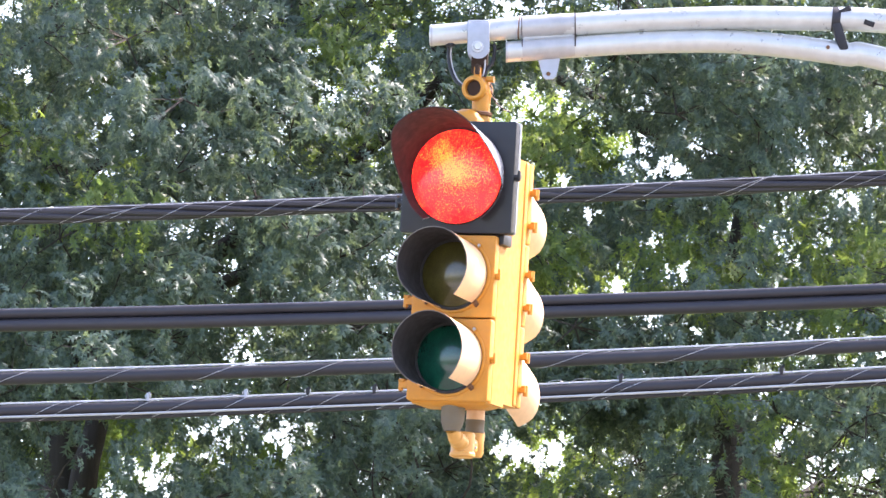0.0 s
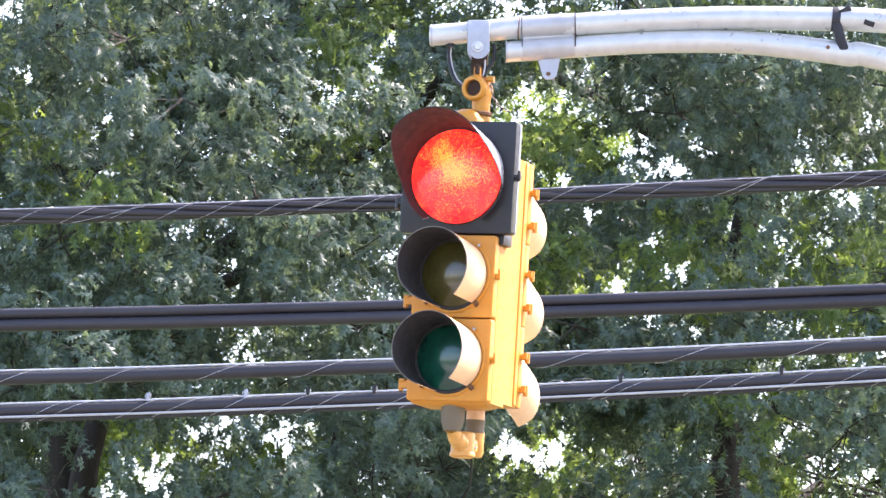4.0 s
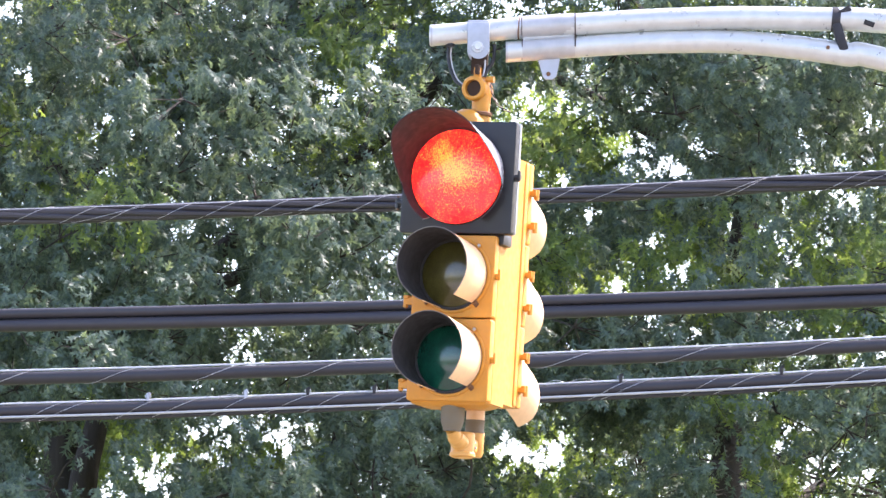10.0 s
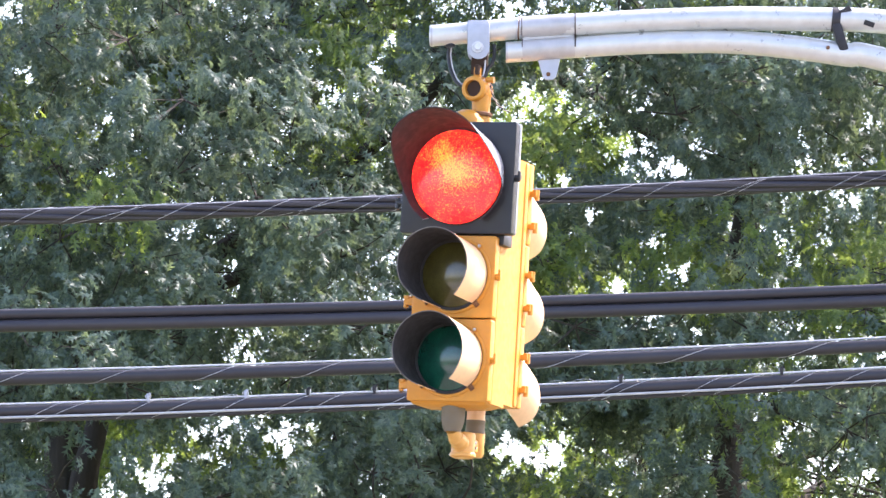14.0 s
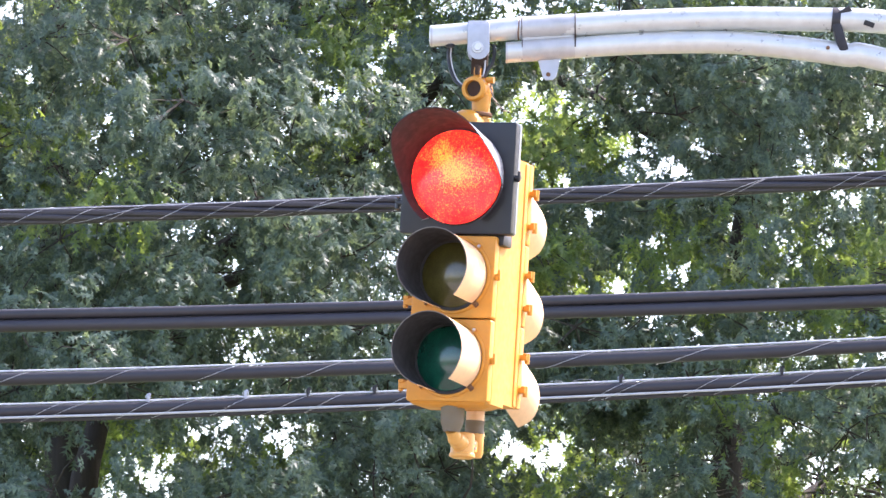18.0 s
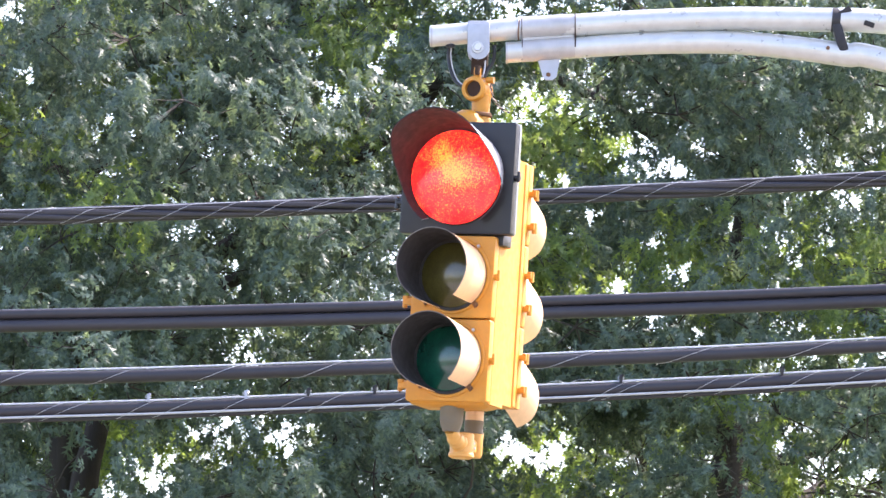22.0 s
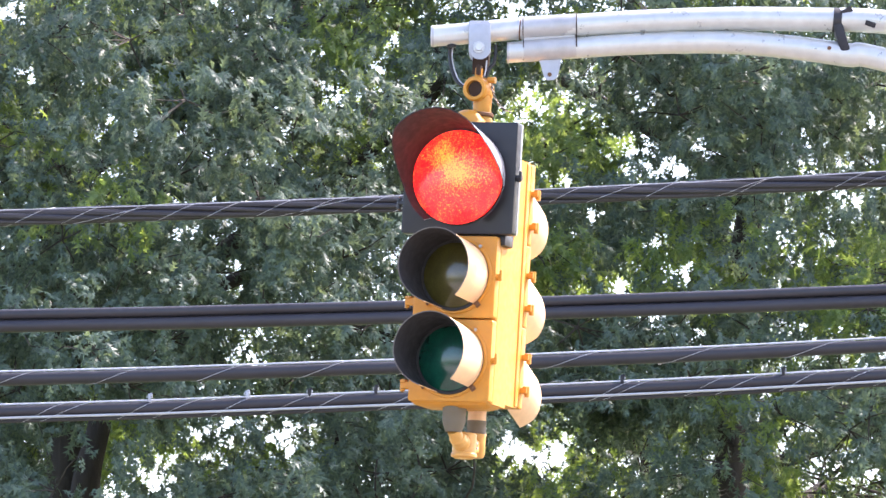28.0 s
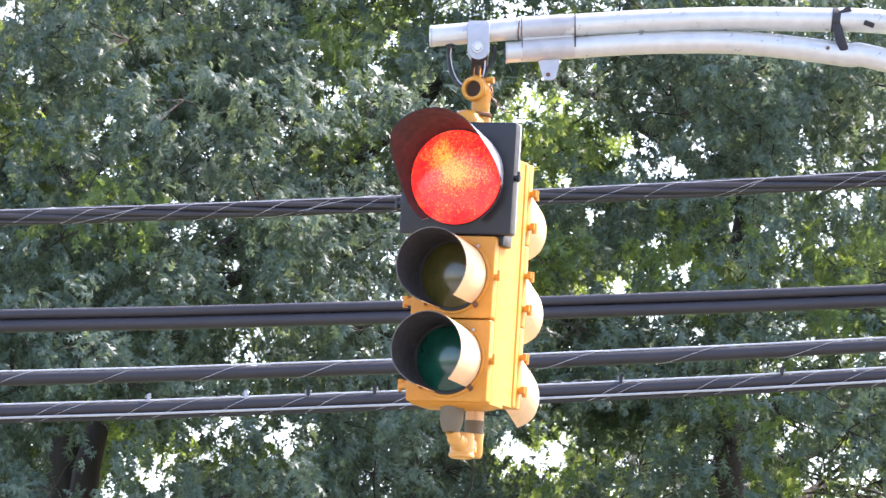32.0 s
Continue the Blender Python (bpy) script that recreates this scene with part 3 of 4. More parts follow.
    tube(bm, bez([(-0.090, 0, 0.006), (-0.088, -0.004, -0.030), (-0.076, -0.012, -0.068), (-0.056, -0.020, -0.104), (-0.022, -0.032, -0.126)], 8), 0.0062, 10)
    part("feed_cable", bm, WIRE_BLACK, thing, "black rubber feed cable")
    bm = bmesh.new()
    tube(bm, bez([(-0.080, -0.006, 0.004), (-0.079, -0.010, -0.030), (-0.067, -0.018, -0.068), (-0.047, -0.026, -0.102), (-0.020, -0.036, -0.122)], 8), 0.0020, 8)
    part("feed_wire", bm, CABLE_GREY, thing, "thin grey feed wire")
    bm = bmesh.new()
    ends = bez([(0.046, 0.01, -0.105), (0.052, 0.0, -0.128), (0.060, 0.01, -0.155), (0.078, 0.02, -0.178), (0.108, 0.02, -0.192)], 10)
    for k in range(2):
        curl = [p + Vector((0.0026 * math.cos(0.75 * i + math.pi * k), 0.0026 * math.sin(0.75 * i + math.pi * k), 0.0012 * math.sin(0.75 * i + math.pi * k))) for i, p in enumerate(ends)]
        part("tie_wire", tube(bmesh.new(), curl, 0.0018, 6), COPPER if k else WIRE_BLACK, thing, "loose twisted tie wire")
    return thing


signal = traffic_signal()

# ---------------------------------------------------------------- cables
CABLE_Y = 28.0
SPAN = 16.0


def cable_line(z0, slope, sag, x0=-SPAN, x1=SPAN, step=1.0, dy=0.0, dz=0.0):
    n = int((x1 - x0) / step)
    return [Vector((x, CABLE_Y + dy, z0 + dz + slope * x + sag * x * x)) for x in (x0 + (x1 - x0) * i / n for i in range(n + 1))]


def twine(z0, slope, sag, x0, x1, radius, pitch, centre, wire=0.00068, flat=1.0):
    """A lashing wire wound tightly round a cable; centre is one place where it crosses the near side."""
    n = int((x1 - x0) / pitch * 18)
    pts = []
    for i in range(n + 1):
        x = x0 + (x1 - x0) * i / n
        a = math.pi - 2 * math.pi * (x - centre) / pitch
        rise = 0.4 * math.sin(a) + 0.6 * math.asin(math.sin(a)) / (math.pi / 2)
        pts.append((x, CABLE_Y + radius * math.cos(a), z0 + slope * x + sag * x * x + flat * radius * rise))
    return tube(bmesh.new(), pts, wire, 4)


def cables():
    made = []
    sag = 0.0045
    # twisted service bundle, loosely lashed
    z, s = 6.889, 0.0444
    t = tagged(new("lashed_cable_bundle"), "black twisted cable bundle with loose silver lashing wire", "cable")
    for k, (r, off) in enumerate(((0.0130, 0.0170), (0.0115, 0.0185), (0.0105, 0.0200), (0.0095, 0.0210), (0.0110, 0.0190), (0.0085, 0.0225))):
        line = []
        for i in range(481):
            x = -SPAN + 2 * SPAN * i / 480
            a = 2 * math.pi * (x / 2.2 + k / 6)
            line.append((x, CABLE_Y + off * math.cos(a), z + s * x + sag * x * x + off * math.sin(a)))
        part("strand", tube(bmesh.new(), line, r, 9), CABLE_BLACK, t)
    for pitch, mid, x0, x1 in ((0.335, -1.443, -3, 0.1), (0.335, -1.262, -3, 0.1), (0.71, -0.42, -2.2, 0.2), (0.46, 0.588, 0, 3), (0.33, 1.075, 0, 3)):
        part("lashing_wire", twine(z, s, sag, x0, x1, 0.0338, pitch, mid, flat=0.92), STRAND, t, "thin silver lashing wire")
    for dy, dz in ((-0.030, 0.022),):
        part("service_wire", tube(bmesh.new(), cable_line(z, s, sag, dy=dy, dz=dz), 0.0013, 6), CABLE_GREY, t, "thin pale wire along the bundle")
    made.append(t)
    # two thick cables, one under the other
    z, s, sag = 6.507, 0.0289, 0.0035
    t = tagged(new("double_cable"), "two thick black telephone cables strapped together", "cable")
    part("cable", tube(bmesh.new(), cable_line(z, s, sag, dz=0.0205), 0.0187, 16), CABLE_BLACK, t)
    part("cable", tube(bmesh.new(), cable_line(z, s, sag, dz=-0.0205, dy=-0.003), 0.0222, 16), CABLE_BLACK, t)
    made.append(t)
    # cable under its strand
    sag = 0.0045
    z, s = 6.3135, 0.0385
    t = tagged(new("lashed_cable"), "black telephone cable lashed under a steel strand", "cable")
    part("cable", tube(bmesh.new(), cable_line(z, s, sag), 0.0225, 16), CABLE_BLACK, t)
    part("support_strand", tube(bmesh.new(), cable_line(z, s, sag, dz=0.0282), 0.0036, 8), STRAND, t, "thin galvanised support strand")
    for pitch, mid, x0, x1 in ((0.36, -1.139, -3.2, 0.2), (0.42, 0.865, 0, 3.2)):
        part("lashing_wire", twine(z + 0.003, s, sag, x0, x1, 0.0275, pitch, mid), STRAND, t)
    made.append(t)
    # cable with strand and a pale drop wire
    z, s = 6.2035, 0.0420
    t = tagged(new("clipped_cable"), "black cable with pale drop wire, steel strand and small clips", "cable")
    part("cable", tube(bmesh.new(), cable_line(z, s, sag, dz=0.002), 0.0208, 16), CABLE_BLACK, t)
    part("under_cable", tube(bmesh.new(), cable_line(z, s, sag, dz=-0.0295), 0.0084, 10), CABLE_BLACK, t)
    part("drop_wire", tube(bmesh.new(), cable_line(z, s, sag, dz=-0.0205, dy=-0.018), 0.0045, 8), CABLE_GREY, t, "pale grey drop wire")
    part("support_strand", tube(bmesh.new(), cable_line(z, s, sag, dz=0.0282), 0.0036, 8), STRAND, t)
    for pitch, mid in ((0.328, -1.064), (0.39, -1.316)):
        part("lashing_wire", twine(z - 0.003, s, sag, -3.2, 3.2, 0.0335, pitch, mid), STRAND, t)
    for x in (-1.024, -0.686, -0.469, -0.239, 0.616, 1.175):
        bm = bmesh.new()
        zz = z + s * x + sag * x * x
        box(bm, (0.011, 0.020, 0.030), (x, CABLE_Y, zz + 0.036), 0.003)
        lathe(bm, [(0, -0.012), (0.005, -0.010), (0.005, 0.010), (0, 0.012)], "y", 10, (x + 0.005, CABLE_Y, zz + 0.049))
        clip = part("clip", bm, TAPE if x > -0.5 else ZINC, t, "small cable clip")
        for k in (-1, 1):
            bm = bmesh.new()
            box(bm, (0.003, 0.010, 0.010), (x + k * 0.009, CABLE_Y - 0.002, zz + 0.040), 0.001, 1)
            part("clip_prong", bm, STEEL if x < 0 else ZINC, clip, "pale metal prong")
    for x0, x1, h in ((0.36, 0.42, 0.009), (0.44, 0.53, 0.011), (-0.78, -0.70, 0.008)):
        zz = z + s * x0 + 0.030
        pts = bez([(x0, CABLE_Y, zz), (x0 + (x1 - x0) * 0.25, CABLE_Y - 0.01, zz + h), (x0 + (x1 - x0) * 0.75, CABLE_Y - 0.012, zz + h + 0.002), (x1, CABLE_Y, zz + 0.004)], 6)
        part("loose_wire", tube(bmesh.new(), pts, 0.0008, 5), STRAND, t, "loose loop of thin wire")
    made.append(t)
    return made


cables()


def utility_pole(x, top):
    t = tagged(new("utility_pole"), "weathered wooden utility pole that carries the telephone cables", "utility pole", "utility poles")
    t.location = (x, CABLE_Y + 0.17, 0)
    part("shaft", lathe(bmesh.new(), [(0.16, 0), (0.155, 0.5), (0.125, top - 0.05), (0.11, top), (0, top)], "z", 20), POLE_WOOD, t)
    for z0, s, sag in ((6.889, 0.0444, 0.0045), (6.507, 0.0289, 0.0035), (6.3135, 0.0385, 0.0045), (6.2035, 0.042, 0.0045)):
        bm = bmesh.new()
        box(bm, (0.10, 0.06, 0.07), (0, -0.15, z0 + s * x + sag * x * x), 0.006)
        part("cable_clamp", bm, ZINC, t)
    return t


utility_pole(-SPAN, 8.0)
utility_pole(SPAN, 9.4)

# ---------------------------------------------------------------- oaks
rng = np.random.default_rng(11)


def leaf_shape():
    """A pin oak leaf of length 1 along y: a narrow blade with three pairs of pointed lobes and deep bays."""
    v = [(0.0, -0.10), (-0.075, 0.42), (0.075, 0.42), (0.0, 1.12)]
    f = [(0, 2, 1), (1, 2, 3)]
    for low, high, reach, tip in ((0.10, 0.34, 0.25, 0.36), (0.36, 0.62, 0.37, 0.66), (0.66, 0.86, 0.27, 0.98)):
        for side in (-1, 1):
            n = len(v)
            v += [(side * 0.015, low), (side * 0.015, high), (side * reach, tip)]
            f.append((n, n + 2, n + 1) if side > 0 else (n, n + 1, n + 2))
    v = np.array([(x, y, -0.25 * y * y - 0.35 * abs(x) ** 1.5) for x, y in v])
    return v, np.array(f)


LEAF_V, LEAF_F = leaf_shape()


def turns_of(forward, up):
    """Rotation matrices with y along forward and z near up; rows of vectors."""
    f = forward / np.linalg.norm(forward, axis=1, keepdims=True)
    r = np.cross(f, up)
    r /= np.maximum(np.linalg.norm(r, axis=1, keepdims=True), 1e-6)
    u = np.cross(r, f)
    return np.stack([r, f, u], axis=2)


def leaves_at(bases, forward, up, size):
    rot = turns_of(forward, up)
    v = np.einsum("nij,kj->nki", rot, LEAF_V) * size[:, None, None] + bases[:, None, :]
    n = len(bases)
    f = LEAF_F[None] + (np.arange(n) * len(LEAF_V))[:, None, None]
    return v.reshape(-1, 3), f.reshape(-1, 3)


def spray_points(centres, outward, count):
    """Leaves round the tips of twigs: bases, directions, upper sides, sizes."""
    n = len(centres)
    c = np.repeat(centres, count, axis=0)
    out = np.repeat(outward, count, axis=0)
    along = rng.uniform(-0.16, 0.05, (n * count, 1))
    flat = out * np.array([1, 1, 0])
    d = rng.normal(0, 1, (n * count, 3)) * 0.62 + flat * 0.5
    d[:, 2] -= 0.55
    base = c + out * along + rng.normal(0, 0.02, (n * count, 3))
    up = rng.normal(0, 0.42, (n * count, 3)) + flat * 0.75 + np.array([0, -0.25, 0.75])
    size = rng.uniform(0.050, 0.098, n * count)
    return base, d, up, size


def tri_mesh(name, v, f, mat):
    me = bpy.data.meshes.new(name)
    me.vertices.add(len(v))
    me.vertices.foreach_set("co", v.astype(np.float32).ravel())
    me.loops.add(len(f) * 3)
    me.loops.foreach_set("vertex_index", f.astype(np.int32).ravel())
    me.polygons.add(len(f))
    me.polygons.foreach_set("loop_start", np.arange(0, len(f) * 3, 3, dtype=np.int32))
    me.update(calc_edges=True)
    me.materials.append(mat)
    return me


def strip(p):
    """How a place in the crowns lines up from across the street, as metres aside and up at 70 m."""
    k = 70 / (p[..., 1] + 16.94)
    return p[..., 0] * k, (p[..., 2] - 1.6) * k


# openings in the crowns: aside, up, radius
OPENINGS = [(-2.26, 8.95, 0.085), (-2.35, 9.27, 0.090), (-1.80, 8.70, 0.040), (-0.62, 8.82, 0.100), (-0.29, 9.10, 0.040), (-0.38, 8.98, 0.060),
            (-0.71, 9.05, 0.040), (0.37, 9.27, 0.050), (0.62, 9.12, 0.040), (-1.46, 8.06, 0.035), (-1.08, 7.39, 0.110), (-0.73, 7.90, 0.040),
            (-1.34, 6.98, 0.050), (-1.56, 6.76, 0.125), (-1.80, 6.66, 0.090), (-1.18, 7.04, 0.060), (-0.87, 6.96, 0.090), (0.54, 6.84, 0.155),
            (0.34, 6.90, 0.090), (0.65, 8.36, 0.060), (1.30, 8.41, 0.050), (0.81, 8.17, 0.060), (1.27, 7.85, 0.070), (1.12, 8.02, 0.050),
            (1.80, 8.04, 0.055), (1.90, 7.91, 0.050), (2.22, 8.25, 0.045), (2.31, 8.67, 0.070), (1.92, 8.63, 0.040), (1.37, 7.53, 0.040),
            (0.95, 7.78, 0.040), (1.72, 7.18, 0.020)]
# speckled light: aside, up, half width, half height, number of small gaps
_gaps = random.Random(21)
for gx, gz, hw, hh, many in [(1.30, 7.94, 0.10, 0.17, 13), (1.77, 7.98, 0.12, 0.13, 12), (2.00, 8.05, 0.10, 0.14, 12), (2.22, 8.20, 0.14, 0.10, 13), (2.25, 8.60, 0.11, 0.15, 10),
                             (-2.15, 8.88, 0.16, 0.36, 14), (-0.95, 7.36, 0.30, 0.16, 16), (-1.45, 6.75, 0.30, 0.13, 10), (-1.00, 6.98, 0.20, 0.10, 6), (0.62, 8.66, 0.24, 0.25, 16),
                             (0.48, 6.78, 0.30, 0.12, 18), (-0.35, 9.00, 0.16, 0.15, 9), (-1.42, 8.06, 0.08, 0.06, 5), (1.25, 6.90, 0.30, 0.16, 7), (2.20, 6.90, 0.20, 0.20, 7), (0.75, 8.30, 0.14, 0.08, 8),
                             (0.90, 7.50, 0.25, 0.12, 6)]:
    OPENINGS += [(gx + _gaps.uniform(-hw, hw), gz + _gaps.uniform(-hh, hh), 0.005 + 0.017 * _gaps.random() ** 2) for _ in range(many)]
# places where the leaves hang open in front of a trunk
BARE = [(-2.08, 6.75, 0.12), (-1.91, 6.85, 0.13), (1.54, 6.72, 0.15), (1.57, 8.06, 0.06), (-1.15, 7.88, 0.09), (-0.08, 8.86, 0.08)]
# close growth: aside, up
CLOSE = [(-2.36, 6.85), (-2.33, 6.62), (-2.36, 7.08), (-0.75, 6.62), (1.35, 8.85), (1.60, 8.75), (1.20, 9.12), (1.50, 9.05), (1.80, 8.85), (-0.95, 7.98), (-2.10, 9.20), (-2.42, 9.10), (-2.15, 8.78), (-1.35, 8.52), (2.10, 8.86), (2.32, 8.88), (2.18, 8.55), (2.20, 7.20), (-1.35, 7.85), (-1.62, 7.74), (-2.15, 7.90), (1.35, 8.20), (1.62, 8.28), (-1.75, 8.05), (0.92, 7.38), (1.12, 7.36), (1.02, 7.22), (0.88, 7.18)]
# sunlit patches, their light partly put into a yellower, clearer leaf colour
SUN_PATCHES = [(0.60, 8.72, 0.31), (-1.52, 8.97, 0.05), (-0.47, 9.18, 0.20), (1.46, 7.82, 0.10), (2.22, 7.85, 0.13), (-1.02, 7.30, 0.06), (-1.62, 6.92, 0.05), (-0.60, 8.62, 0.06), (1.24, 6.98, 0.06), (1.70, 6.72, 0.05), (-2.30, 7.45, 0.05), (-1.95, 9.25, 0.05), (0.47, 6.72, 0.12), (-2.32, 8.56, 0.12), (0.63, 7.82, 0.15)]


# thin places, where the low sun shines through from behind
THIN = [(0.56, 8.75, 0.26), (0.51, 6.81, 0.26), (2.22, 8.25, 0.09), (1.81, 8.02, 0.08), (1.26, 7.87, 0.08), (-2.28, 8.90, 0.14), (-1.08, 7.36, 0.15),
        (-0.47, 9.18, 0.15)]


def sunward(p):
    """Whether a place lies between the sun and one of the sunlit patches of the crowns."""
    way = np.array(SUN_DIR)
    for gx, gz, gr in SUN_PATCHES:
        for y in (54.5, 56.5):
            k = (y + 16.94) / 70
            d = p - np.array([gx * k, y, 1.6 + gz * k])
            t = d @ way
            if t > 0.45 and np.linalg.norm(d - way * t) < gr * 1.25 + 0.42:
                return True
    return False


def shaded_less(u, w):
    """Whether a place lines up with a sunlit patch."""
    return any(math.hypot(u - gx, w - gz) < gr + 0.15 for gx, gz, gr in SUN_PATCHES)


# crowns: trunk aside, trunk away, height, radius, lowest leaves
LEFT_OAK, RIGHT_OAK = (-2.09, 53.5, 13.6, 4.2, 4.0), (1.54, 55.0, 14.0, 4.4, 4.0)


def beams():
    """Where the sun finds a way down to the sunlit patches on the near skin of the crowns."""
    out = []
    for gx, gz, gr in SUN_PATCHES:
        x, y, height, radius, base = LEFT_OAK if gx < -0.25 else RIGHT_OAK
        py = y - 1.0
        for _ in range(4):
            lx, lz = gx * (py + 16.94) / 70 - x, 1.6 + gz * (py + 16.94) / 70 - (height + base) / 2
            py = y - radius * 0.90 * math.sqrt(max(0.12, 1 - (lx / radius) ** 2 - (lz / ((height - base) / 2)) ** 2))
        py += 0.35
        k = (py + 16.94) / 70
        out.append((np.array([gx * k, py, 1.6 + gz * k]), gr * 0.95 + 0.05))
    return out


BEAMS = beams()


def oak(x, y, height, radius, base, seed, clumps, label):
    """A pin oak: tapered trunk, limbs, thin branches, and clusters of lobed leaves."""
    global rng
    rng = np.random.default_rng(seed)
    tree = tagged(new("oak_tree"), label, "tree", "oak trees")
    tree.location = (x, y, 0)
    root = np.array([x, y, 0.0])

    def stem(z):
        bend = 0.20 * max(0.0, z - 9.4) if x > 0 else 0.0
        return Vector((0.05 * math.sin(z * 0.7 + seed) + bend, 0.05 * math.cos(z * 0.5 + seed), z))

    def crosses(points):
        """Whether a limb or branch runs across an opening."""
        for q in points:
            u, w = strip(np.array(q) + root)
            if any(math.hypot(u - gx, w - gz) < gr + 0.08 for gx, gz, gr in OPENINGS if gr > 0.03):
                return True
        return False

    line = [stem(z) for z in np.linspace(0, height * 0.93, 22)]
    rad = [(0.27 if x < 0 else 0.24) * (1 - 0.90 * i / 21) + (0.06 if i == 0 else 0) for i in range(22)]
    part("trunk", tube(bmesh.new(), line, rad, 14), BARK, tree)
    if x < 0:
        fork = bez([stem(5.8), (0.04, -0.08, 7.2), (0.13, -0.12, 8.27), (0.22, -0.12, 8.70), (0.55, -0.05, 10.2), (0.95, 0.1, 12.0)], 6)
        for line, thick in (([stem(9.0), (0.9, -0.3, 9.6), (1.6, -0.5, 10.05), (1.94, -0.5, 10.34), (2.11, -0.5, 10.55), (2.14, -0.5, 10.85)], 0.055),
                            ([stem(8.8), (0.6, -0.4, 9.25), (1.0, -0.5, 9.42), (1.4, -0.55, 9.55), (1.8, -0.6, 9.8)], 0.05)):
            pts = bez(line, 6)
            part("limb", tube(bmesh.new(), pts, [thick * (1 - 0.5 * i / (len(pts) - 1)) for i in range(len(pts))], 10), BARK, tree)
        part("trunk", tube(bmesh.new(), fork, [0.115 - 0.085 * i / (len(fork) - 1) for i in range(len(fork))], 12), BARK, tree, "second stem that forks from the trunk")
    mid, half = (height + base) / 2, (height - base) / 2
    # main limbs, one round the trunk after another
    nodes = []
    for k in range(24):
        z = base * 0.95 + (height * 0.88 - base * 0.95) * (k + rng.uniform(0, 0.8)) / 24
        turn = 2.4 * k + rng.uniform(-0.4, 0.4)
        reach = 0.80 * radius * math.sqrt(max(0.08, 1 - ((z + 0.5 - mid) / half) ** 2))
        rise = -0.10 + 0.75 * (z - base) / (height - base)
        pts = [stem(z)]
        for q in (0.3, 0.65, 1.0):
            pts.append(Vector((math.cos(turn + 0.2 * q) * reach * q, math.sin(turn + 0.2 * q) * reach * q, z + rise * reach * q + 0.25 * math.sin(q * 2.4))) + Vector(rng.normal(0, 0.10, 3)))
        pts = bez(pts, 5)
        if crosses(pts):
            nodes.append(pts[3])
            continue
        thick = 0.062 - 0.030 * k / 24
        part("limb", tube(bmesh.new(), pts, [thick * (1 - 0.85 * i / (len(pts) - 1)) for i in range(len(pts))], 8), BARK, tree)
        nodes += pts[3:]
    spots = np.array(nodes)
    twigs = bmesh.new()
    sway, single = [], 150
    # clusters: a close outer skin towards the street, a looser crown behind it
    places = []
    for gx in np.arange(-3.1, 3.2, 0.44):
        for gz in np.arange(5.95, 10.05, 0.40):
            px = gx + rng.uniform(-0.16, 0.16)
            pz = gz + rng.uniform(-0.14, 0.14)
            if (px < -0.25) != (x < 0) or any(math.hypot(px - a, pz - b) < r and rng.uniform() < 0.7 for a, b, r in THIN):
                continue
            for deep in (0.0, 1.3) if pz > 7.05 or rng.uniform() < 0.6 else (0.0,):
                py = y - 1.0
                for _ in range(3):
                    lx, lz = px * (py + 16.94) / 70 - x, 1.6 + pz * (py + 16.94) / 70 - mid
                    py = y - radius * 0.90 * math.sqrt(max(0.12, 1 - (lx / radius) ** 2 - (lz / half) ** 2)) + deep
                py += rng.uniform(-0.2, 0.7)
                places.append((px * (py + 16.94) / 70 - x, py - y, 1.6 + pz * (py + 16.94) / 70))
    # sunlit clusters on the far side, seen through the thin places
    for gx, gz, gr in SUN_PATCHES:
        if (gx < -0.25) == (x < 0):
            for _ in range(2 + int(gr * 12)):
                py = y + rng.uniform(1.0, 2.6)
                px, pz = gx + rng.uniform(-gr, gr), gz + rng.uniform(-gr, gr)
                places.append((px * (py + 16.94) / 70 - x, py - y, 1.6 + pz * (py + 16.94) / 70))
    for c in range(clumps):
        d = rng.normal(0, 1, 3)
        d /= np.linalg.norm(d)
        d *= rng.uniform(0.10, 1.0) ** 0.45
        places.append((d[0] * radius, d[1] * radius, mid + d[2] * half))
    first_close = len(places)
    for gx, gz in CLOSE:
        if (gx < -0.25) == (x < 0):
            for py in (y - 2.6, y - 1.2):
                places.append((gx * (py + 16.94) / 70 - x, py - y, 1.6 + gz * (py + 16.94) / 70))
    # leaf clusters added towards the sun, to shade parts of the left crown
    if x < 0:
        for gx, gz in ((-0.9, 9.2), (-0.6, 9.0), (-0.4, 8.7), (-0.8, 8.6), (-1.9, 8.2), (-1.6, 8.0), (-2.2, 7.9), (-1.9, 7.7)):
            for t in (1.4, 2.3):
                p = np.array([gx * 0.97, y - 2.5, 1.6 + gz * 0.97]) + np.array(SUN_DIR) * t - root
                places.append(tuple(p))
    # boughs that keep the sun off the trunk
    for gz in (6.7, 7.1, 7.6, 8.1):
        for t in (1.1, 1.9, 2.8):
            places.append(tuple(np.array([0.0, -0.1, 1.6 + gz * 1.01]) + np.array(SUN_DIR) * t))
    # an even curtain of leaves through the far half of the crown
    first_even = len(places)
    for gx in np.arange(-2.8, 2.85, 0.4):
        for gz in np.arange(6.1, 9.95, 0.4):
            if (gx < -0.25) == (x < 0):
                py = y + rng.uniform(1.4, 2.2)
                places.append((gx * (py + 16.94) / 70 - x, py - y, 1.6 + gz * (py + 16.94) / 70))
